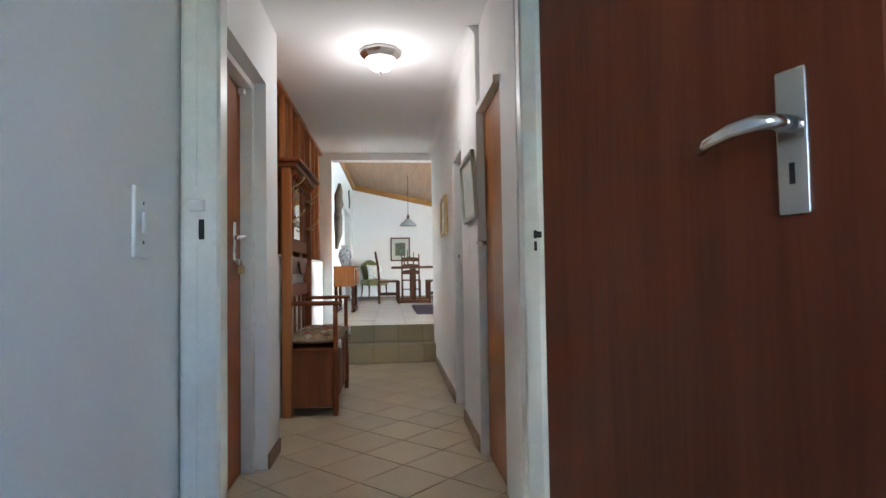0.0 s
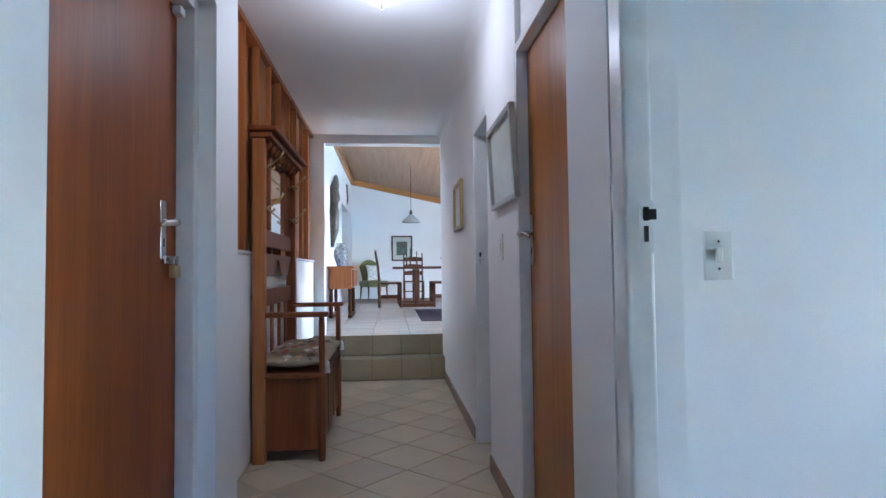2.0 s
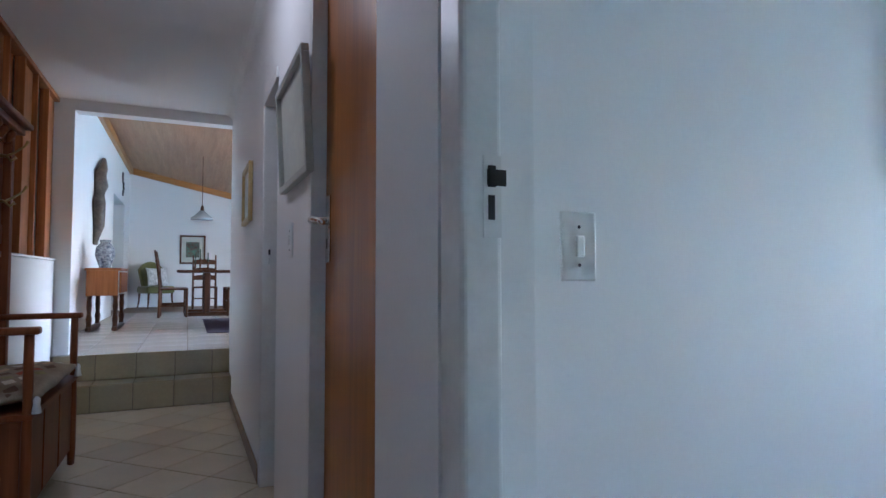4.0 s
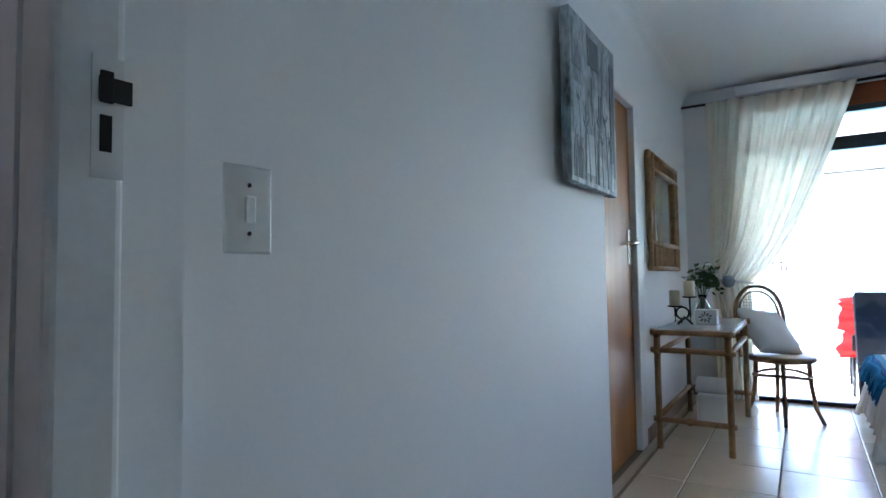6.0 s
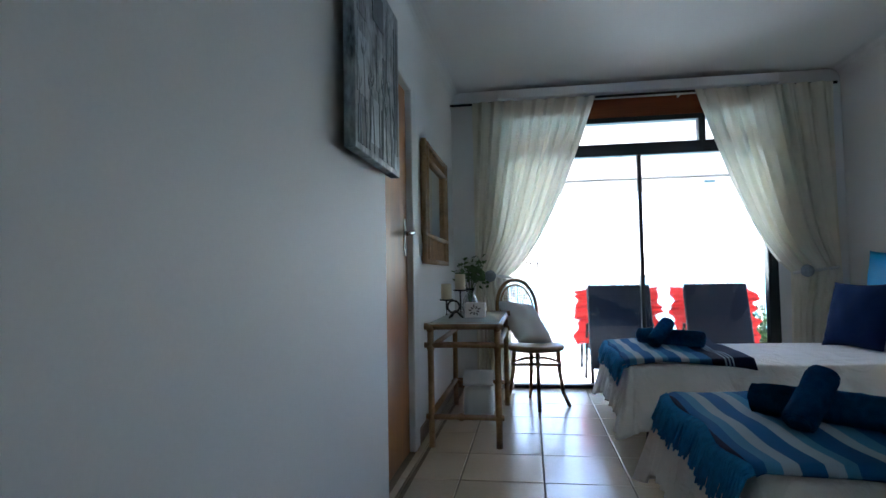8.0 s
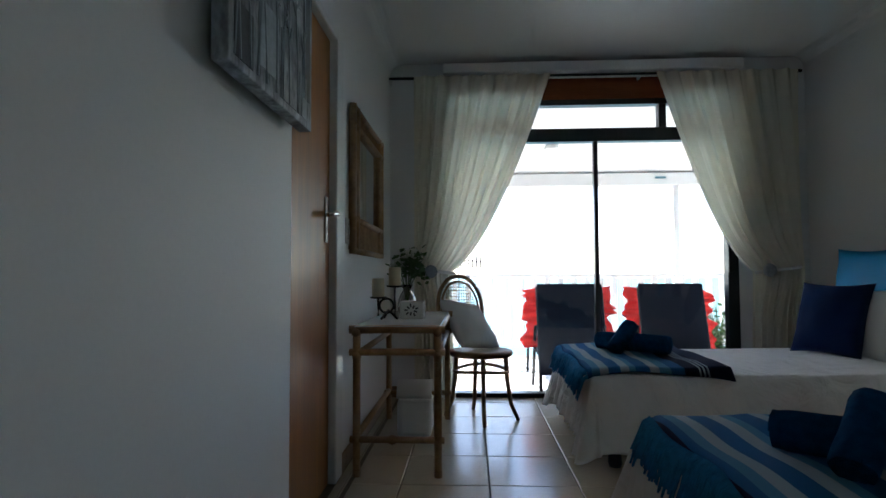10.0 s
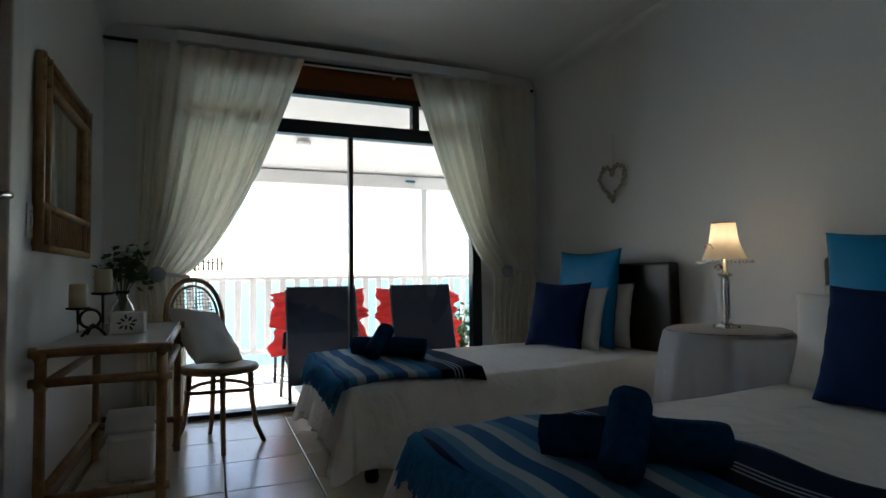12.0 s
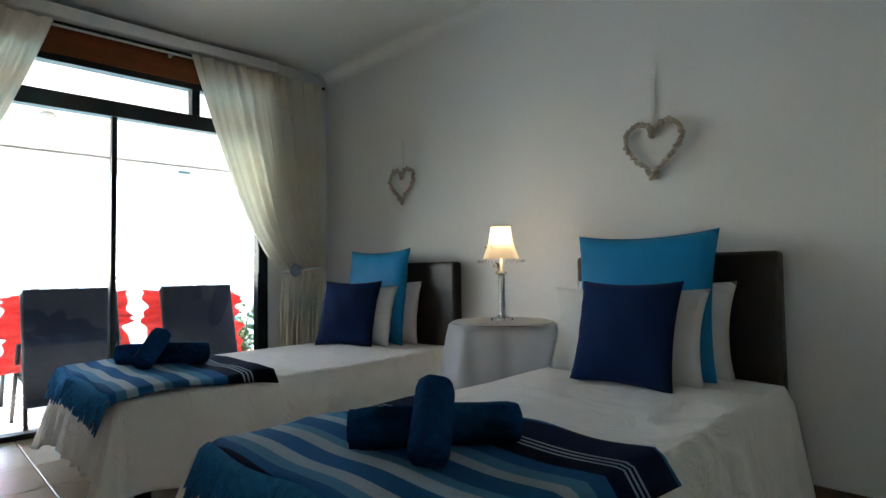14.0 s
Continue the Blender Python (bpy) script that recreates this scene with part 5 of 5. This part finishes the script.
for i in range(5):
    for j in range(8):
        u0, v0 = (i + 0.5 + 0.5 * (j % 2)) / 6, (j + 0.5) / 8.6
        if not 0.1 < u0 < 0.92:
            continue
        bm = bmesh.new()
        f = pad(1)
        g = [f(u0 + du, v0 + dv) + Vector((0, 0, 0.002)) for du, dv in ((-0.07, 0), (0, -0.055), (0.07, 0), (0, 0.055))]
        c_ = f(u0, v0) + Vector((0, 0, 0.003))
        vs_ = [bm.verts.new(p) for p in g] + [bm.verts.new(c_)]
        for k in range(4):
            bm.faces.new((vs_[k], vs_[(k + 1) % 4], vs_[4]))
        part("patch", bm, cols[(i * 3 + j * 2) % 5], cs2)
for x in (-0.235, 0.235):
    for y in (-0.42, 0.42):
        part("tassel", lathe(bmesh.new(), [(0.006, 0.0), (0.016, -0.012), (0.014, -0.03), (0.022, -0.065)], (x, y, 0.062), 10), LINEN, cs2, "cream tassel", smooth=True)

# corridor ceiling lamp
cl_ = thing("ceiling_lamp", pose(1.69, 4.93, HC) @ Matrix.Diagonal((0.80, 0.80, 0.95, 1)), "lit octagonal flush ceiling lamp with ribbed glass bowl", "ceiling lamp")
bm = lathe(bmesh.new(), [(0.175, 0.0), (0.178, -0.02), (0.165, -0.04), (0.135, -0.06), (0.13, -0.06)], seg=8)
part("canopy", bm, CHROME, cl_, "brushed nickel octagonal canopy")
bm = bmesh.new()
def bowl(u, v):
    a = 2 * math.pi * u
    t = v * math.pi / 2
    r = 0.127 * math.cos(t) * (1 + 0.02 * math.cos(32 * a) * math.cos(t))
    return (r * math.cos(a), r * math.sin(a), -0.061 - 0.085 * math.sin(t))
sheet(bm, bowl, 96, 10)
bw = part("bowl", bm, LAMPGLASS, cl_, "lit frosted glass bowl", smooth=True)
bw.visible_shadow = False
part("finial", lathe(bmesh.new(), [(0.012, -0.143), (0.014, -0.15), (0.006, -0.157), (0.009, -0.163), (0.003, -0.172)], seg=12), CHROME, cl_, smooth=True)

def framed(name, at, w_, h_, face, m_frame, m_art, label, fw=0.03, mount=None):
    p = thing(name, pose(*at, 0, 0, face), label, "picture")
    for a in ((-w_ / 2, -h_ / 2, w_ / 2, -h_ / 2 + fw), (-w_ / 2, h_ / 2 - fw, w_ / 2, h_ / 2), (-w_ / 2, -h_ / 2 + fw, -w_ / 2 + fw, h_ / 2 - fw), (w_ / 2 - fw, -h_ / 2 + fw, w_ / 2, h_ / 2 - fw)):
        part("frame_bar", B(a[0], 0.002, a[1], a[2], 0.028, a[3], 0.003), m_frame, p)
    part("print", B(-w_ / 2 + fw, 0.003, -h_ / 2 + fw, w_ / 2 - fw, 0.010, h_ / 2 - fw), mount or m_art, p, "print")
    if mount:
        part("image", B(-w_ * 0.26, 0.0101, -h_ * 0.27, w_ * 0.26, 0.0115, h_ * 0.27), m_art, p, "small image")
    return p
fp = framed("picture", (CE, 4.70, 1.60), 0.56, 0.40, 90, SILVERF, MOUNT, "framed pale print leaning off the corridor wall", 0.025)
fp.matrix_world = pose(CE - 0.012, 4.70, 1.60, -3, 0, 90)
framed("picture", (CE, 6.53, 1.60), 0.47, 0.37, 90, GOLD, MOUNT, "small gilt framed print on the corridor wall", 0.03)

# ---- dining room things ----
sw_ = thing("sewing_table", (1.02, 10.9, ZD), "small cedar drop-leaf table with dark turned legs", "table")
part("top", B(-0.22, -0.42, 0.72, 0.16, 0.42, 0.75, 0.006), PANEL, sw_)
part("drop_leaf", B(-0.2, -0.44, 0.42, 0.13, -0.42, 0.72, 0.004), PANEL, sw_, "orange drop leaf")
part("drawer", B(0.135, -0.38, 0.45, 0.16, 0.38, 0.70, 0.006), PANEL, sw_)
for x in (-0.17, 0.10):
    for y in (-0.36, 0.36):
        part("leg", T([(x, y, z) for z in (0.02, 0.08, 0.14, 0.2, 0.3, 0.38, 0.42)], [0.03, 0.026, 0.034, 0.022, 0.03, 0.024, 0.034], 10), OAK2, sw_, smooth=True)
    part("foot_bar", B(x - 0.03, -0.42, 0.0, x + 0.03, 0.42, 0.05, 0.012), OAK2, sw_)
vz = thing("vase", (0.93, 10.3, ZD + 0.72), "blue and white china vase on a small shelf", "vase")
vz.matrix_world = pose(0.98, 10.72, ZD + 0.75)
part("body", lathe(bmesh.new(), [(0.06, 0.0), (0.065, 0.02), (0.11, 0.16), (0.10, 0.25), (0.05, 0.31), (0.065, 0.345)], seg=24), CHINA, vz, smooth=True)
part("figure", lathe(bmesh.new(), [(0.03, 0.0), (0.05, 0.08), (0.03, 0.16), (0.045, 0.25), (0.02, 0.36)], (-0.02, 0.32, 0), 12), CARVE, thing("ornament", (0.98, 10.72, ZD + 0.75), "dark carved ornament on the table", "ornament"), smooth=True)
cvg = thing("wall_carving", pose(0.752, 11.45, 2.06) @ Matrix.Diagonal((1, 1.6, 1.2, 1)), "tall dark carved wooden wall ornament", "wall ornament")
bm = bmesh.new()
tube(bm, [(0.03, -0.02, -0.46), (0.04, 0.05, -0.25), (0.05, -0.03, 0.0), (0.05, 0.06, 0.2), (0.05, 0.02, 0.32), (0.06, 0.16, 0.42), (0.05, 0.26, 0.55)], [0.03, 0.08, 0.09, 0.10, 0.08, 0.06, 0.03], 12)
part("carving", bm, CARVE, cvg, smooth=True)
gk = thing("wall_figure", (0.752, 14.9, 2.82), "small dark metal ornament on the wall", "wall ornament")
for k in range(5):
    part("curl", T([(0.01, 0.10 * math.sin(k * 1.3) + 0.06 * math.cos(a), -0.16 + 0.08 * k + 0.05 * math.sin(a)) for a in [0.6 * j for j in range(9)]], 0.012, 6), IRON, gk)

dp = framed("picture", (1.995, 16.4, 1.668), 0.52, 0.63, 180, OAK2, ARTD, "framed colourful print with wide mount on the dining wall", 0.035, mount=MOUNT)
pd = thing("pendant_lamp", (2.11, 13.0, 2.03), "bell-shaped glass pendant lamp over the dining table", "lamp")
part("shade", lathe(bmesh.new(), [(0.18, 0.0), (0.165, 0.03), (0.09, 0.09), (0.045, 0.14), (0.03, 0.15)], seg=28), PENDANT, pd, smooth=True)
part("cap", lathe(bmesh.new(), [(0.03, 0.15), (0.028, 0.2), (0.012, 0.24)], seg=12), OAK2, pd)
part("cord", T([(0, 0, 0.24), (0, 0, 1.20)], 0.006, 6), OAK2, pd)
part("rose", lathe(bmesh.new(), [(0.06, 1.14), (0.06, 1.19)], seg=16), WHITEP, pd)

dt = thing("dining_table", pose(2.20, 13.25, ZD, 0, 0, 90), "dark oak trestle dining table", "table")
part("tabletop", B(-0.85, -0.45, 0.71, 0.85, 0.45, 0.75, 0.008), OAK2, dt)
for x in (-0.42, 0.42):
    part("trestle", B(x - 0.10, -0.05, 0.06, x + 0.10, 0.05, 0.71, 0.02), OAK2, dt)
    part("foot", B(x - 0.06, -0.34, 0.0, x + 0.06, 0.34, 0.07, 0.02), OAK2, dt)
part("stretcher", B(-0.42, -0.025, 0.22, 0.42, 0.025, 0.30, 0.006), OAK2, dt)

dc = thing("dining_chair", (0, 0, 0), "dark oak ladder-back dining chair", "chair", "chairs round the dining table")
for s in (-1, 1):
    part("back_post", T([(s * 0.20, -0.20, 0.0), (s * 0.20, -0.19, 0.45), (s * 0.20, -0.22, 0.75), (s * 0.20, -0.27, 1.06)], [0.02, 0.02, 0.018, 0.014], 8), OAK2, dc, smooth=True)
    part("leg", T([(s * 0.20, 0.20, 0.0), (s * 0.20, 0.20, 0.44)], 0.02, 8), OAK2, dc, smooth=True)
    part("side_stretcher", T([(s * 0.20, -0.2, 0.18), (s * 0.20, 0.2, 0.18)], 0.012, 6), OAK2, dc)
for z, y in ((0.62, -0.21), (0.76, -0.225), (0.92, -0.25)):
    part("ladder_slat", sheet(bmesh.new(), lambda u, v, z=z, y=y: ((u - 0.5) * 0.4, y - 0.02 * math.sin(math.pi * u), z + (v - 0.5) * 0.08 + 0.02 * math.sin(math.pi * u) * v), 10, 3, 0.014), OAK2, dc)
part("seat", B(-0.22, -0.21, 0.43, 0.22, 0.22, 0.46, 0.012), OAK2, dc)
part("front_stretcher", T([(-0.2, 0.2, 0.24), (0.2, 0.2, 0.24)], 0.013, 6), OAK2, dc)
for k, (x, y, rz) in enumerate(((1.70, 12.85, -90), (1.68, 13.55, -86), (2.20, 14.35, 180), (2.72, 12.85, 90), (2.72, 13.6, 90))):
    if k == 0:
        dc.matrix_world = pose(x, y, ZD, 0, 0, rz)
    else:
        copy_thing(dc, pose(x, y, ZD, 0, 0, rz))
for k, (x, y, hh) in enumerate(((2.10, 13.3, 0.20), (2.22, 13.2, 0.13), (2.02, 13.1, 0.10))):
    c_ = thing("candlestick", (x, y, ZD + 0.75), "slim dark candlestick on the dining table", "candlestick", "candlesticks")
    part("stick", lathe(bmesh.new(), [(0.045, 0.0), (0.04, 0.01), (0.012, 0.03), (0.016, hh * 0.5), (0.012, hh), (0.022, hh + 0.01)], seg=12), OAK2, c_, smooth=True)
    part("candle", T([(0, 0, hh + 0.01), (0, 0, hh + 0.17)], 0.010, 8), mat("dark_wax", (0.05, 0.08, 0.04), 0.5) if k == 0 else bpy.data.materials["dark_wax"], c_)

ac = thing("armchair", pose(1.30, 15.9, ZD, 0, 0, 205), "button-back olive velvet chair with dark legs", "chair")
part("seat", B(-0.28, -0.26, 0.30, 0.28, 0.30, 0.45, 0.05, 4), GREENV, ac, smooth=True)
def bk(u, v):
    a = (u - 0.5) * 2
    top = 0.95 - 0.16 * a * a
    return (a * (0.27 - 0.05 * (1 - v)), -0.24 - 0.10 * v + 0.10 * a * a, 0.40 + (top - 0.40) * v)
part("backrest", sheet(bmesh.new(), bk, 16, 12, 0.06), GREENV, ac, smooth=True)
for x, y in ((-0.23, 0.24), (0.23, 0.24), (-0.22, -0.24), (0.22, -0.24)):
    part("leg", T([(x, y, 0.32), (x * 1.02, y * 1.03, 0.15), (x * 1.1, y * 1.12, 0.0)], [0.024, 0.018, 0.012], 8), OAK2, ac, smooth=True)
pc = part("cushion", pillow_mesh(0.42, 0.40, 0.14, seed=44), mat("leaf_print_cotton", (0.70, 0.70, 0.68), 0.9, spread=0.35, scale=18, fine=40), smooth=True)
pc.matrix_world = pose(1.36, 15.78, ZD + 0.452, 20, 0, 205)
tagged(pc, "white cushion with dark leaf print on a velvet chair", "cushion")
sb = thing("sideboard", (2.78, 10.9, ZD), "carved brown wooden sideboard end", "sideboard")
part("carcass", B(-0.2, -0.7, 0.06, 0.25, 0.7, 0.86, 0.01), OAK, sb)
part("top", B(-0.23, -0.73, 0.86, 0.28, 0.73, 0.90, 0.01), OAK, sb)
for y in (-0.66, 0.66):
    part("foot", lathe(bmesh.new(), [(0.03, 0.0), (0.045, 0.03), (0.035, 0.06)], (-0.15, y, 0), 12), OAK, sb)
tagged(part("rug", B(2.12, 9.7, ZD + 0.001, 2.62, 12.0, ZD + 0.010, 0.003), RUG), "dark purple rug on the dining floor", "rug")

# ---- tiles, last ----
def clip(poly, x0, y0, x1, y1):
    for ax, lim, sg in ((0, x0, 1), (0, x1, -1), (1, y0, 1), (1, y1, -1)):
        out = []
        for i, p in enumerate(poly):
            q = poly[(i + 1) % len(poly)]
            dp_, dq = sg * (p[ax] - lim), sg * (q[ax] - lim)
            if dp_ >= 0:
                out.append(p)
            if (dp_ >= 0) != (dq >= 0):
                t = dp_ / (dp_ - dq)
                out.append((p[0] + t * (q[0] - p[0]), p[1] + t * (q[1] - p[1])))
        poly = out
        if len(poly) < 3:
            return []
    return poly


def slab(poly, z, th, edge=0.004):
    """A tile of any outline with a softened upper edge."""
    n = len(poly)
    cx, cy = sum(p[0] for p in poly) / n, sum(p[1] for p in poly) / n
    def inset(k):
        return [(p[0] + (cx - p[0]) * k, p[1] + (cy - p[1]) * k) for p in poly]
    r = max(0.05, max(math.hypot(p[0] - cx, p[1] - cy) for p in poly))
    rings = [[(*p, z - th) for p in poly], [(*p, z - edge * 0.5) for p in poly], [(*p, z) for p in inset(edge / r)]]
    verts = [v for r_ in rings for v in r_]
    faces = [tuple(range(2 * n, 3 * n))]
    for a in (0, 1):
        faces += [(a * n + i, a * n + (i + 1) % n, (a + 1) * n + (i + 1) % n, (a + 1) * n + i) for i in range(n)]
    me = bpy.data.meshes.new("tile")
    me.from_pydata(verts, [], faces)
    return me


def tiling(parent, x0, y0, x1, y1, ox, oy, px, py, ang, z, m, joint=0.006, th=0.012):
    """Square tiles of that pitch, laid at an angle and cut to the rectangle; whole ones share a mesh."""
    c, s = math.cos(radians(ang)), math.sin(radians(ang))
    whole = None
    hx, hy = (px - joint) / 2, (py - joint) / 2
    R = int(20 / min(px, py))
    base = [(c * a - s * b, s * a + c * b) for a, b in ((-hx, -hy), (hx, -hy), (hx, hy), (-hx, hy))]
    for i in range(-R, R):
        for j in range(-R, R):
            u, v = (i + 0.5) * px, (j + 0.5) * py
            cx, cy = ox + c * u - s * v, oy + s * u + c * v
            if cx < x0 - px or cx > x1 + px or cy < y0 - py or cy > y1 + py:
                continue
            poly = [(cx + a, cy + b) for a, b in base]
            cut = clip(poly, x0, y0, x1, y1)
            if len(cut) < 3:
                continue
            area = abs(sum(p[0] * q[1] - q[0] * p[1] for p, q in zip(cut, cut[1:] + cut[:1]))) / 2
            if area < 0.0008:
                continue
            if area > 0.999 * 4 * hx * hy:
                if whole is None:
                    whole = slab(base, 0, th)
                    whole.materials.append(m)
                me, at = whole, (cx, cy, z)
            else:
                me, at = slab([(p[0] - cx, p[1] - cy) for p in cut], 0, th), (cx, cy, z)
                me.materials.append(m)
            o = new("tile", me)
            o.parent = parent
            o.location = at
            o.rotation_euler = (random.uniform(-0.0012, 0.0012), random.uniform(-0.0012, 0.0012), 0)


F = bpy.data.objects
tiling(F["floor"], WX, S + 0.013, EX, N - 0.001, 5.866, 2.92, 0.413, 0.398, 0, 0.0, TILE)
tiling(F["floor"], 1.22, -0.6, 2.35, S + 0.010, 5.866, 2.92, 0.413, 0.398, 0, 0.0, TILE)
tiling(F["floor_alcove"], 4.57, N + 0.021, EX, N2 - 0.013, 5.866, 3.574, 0.413, 0.398, 0, 0.0, TILE)
tiling(F["floor_corridor"], 0.90, 3.62, 2.40, 7.939, 1.80, 5.79, 0.335, 0.335, 45, 0.0, TILE_C)
tiling(F["floor_dining"], 0.75, 8.208, 4.2, 14.2, 1.518, 8.208, 0.40, 0.40, 0, ZD, TILE_D)
tiling(F["step"], CW, 7.948, CE, 8.199, 1.82, 7.948, 0.30, 0.28, 0, ZD / 2, TILE_S)
for z0, yy in ((0.0, 7.935), (ZD / 2, 8.194)):
    for i in range(-4, 3):
        a, b = max(CW, 1.82 + i * 0.30 + 0.003), min(CE, 1.82 + (i + 1) * 0.30 - 0.003)
        if b - a > 0.03:
            part("riser_tile", B(a, yy, z0 + 0.003, b, yy + 0.012, z0 + ZD / 2 - 0.004, 0.003, 1), TILE_S, F["step"])
slab_b = F["balcony_slab"]
tiling(slab_b, EX + 0.26, -1.6, 9.52, 4.4, 8.0, 0, 0.33, 0.33, 0, -0.04, DECK, th=0.006)

# ---- the corridor and the dining room stand a few degrees off the bedroom's axes ----
SKEW = Matrix.Translation((1.6, 4.4, 0)) @ Matrix.Rotation(radians(-4.0), 4, "Z") @ Matrix.Translation((-1.6, -4.4, 0))


def beyond_lobby(ob):
    """Whether a top-level object belongs to the corridor, the dining room or their shell."""
    if ob.type == "MESH":
        vs = [ob.matrix_basis @ Vector(c) for c in ob.bound_box]
    else:
        vs = [ob.matrix_basis.translation]
    x0, x1, y0, y1 = min(v.x for v in vs), max(v.x for v in vs), min(v.y for v in vs), max(v.y for v in vs)
    if ob.name.startswith(("wall_north", "facade", "curtain")) or (x0 > 2.6 and y1 < 4.2):
        return False
    return ob.name in ("wall_corridor_lobby", "door_frame_1", "wall_corridor_east_1", "door_2", "wall_behind_padlock", "wall_corridor_west_2") or (y0 > 3.51 and x1 < 7.1)


for ob in [o for o in bpy.data.objects if o.parent is None and o.type in ("MESH", "EMPTY", "LIGHT")]:
    if beyond_lobby(ob):
        ob.matrix_basis = SKEW @ ob.matrix_basis
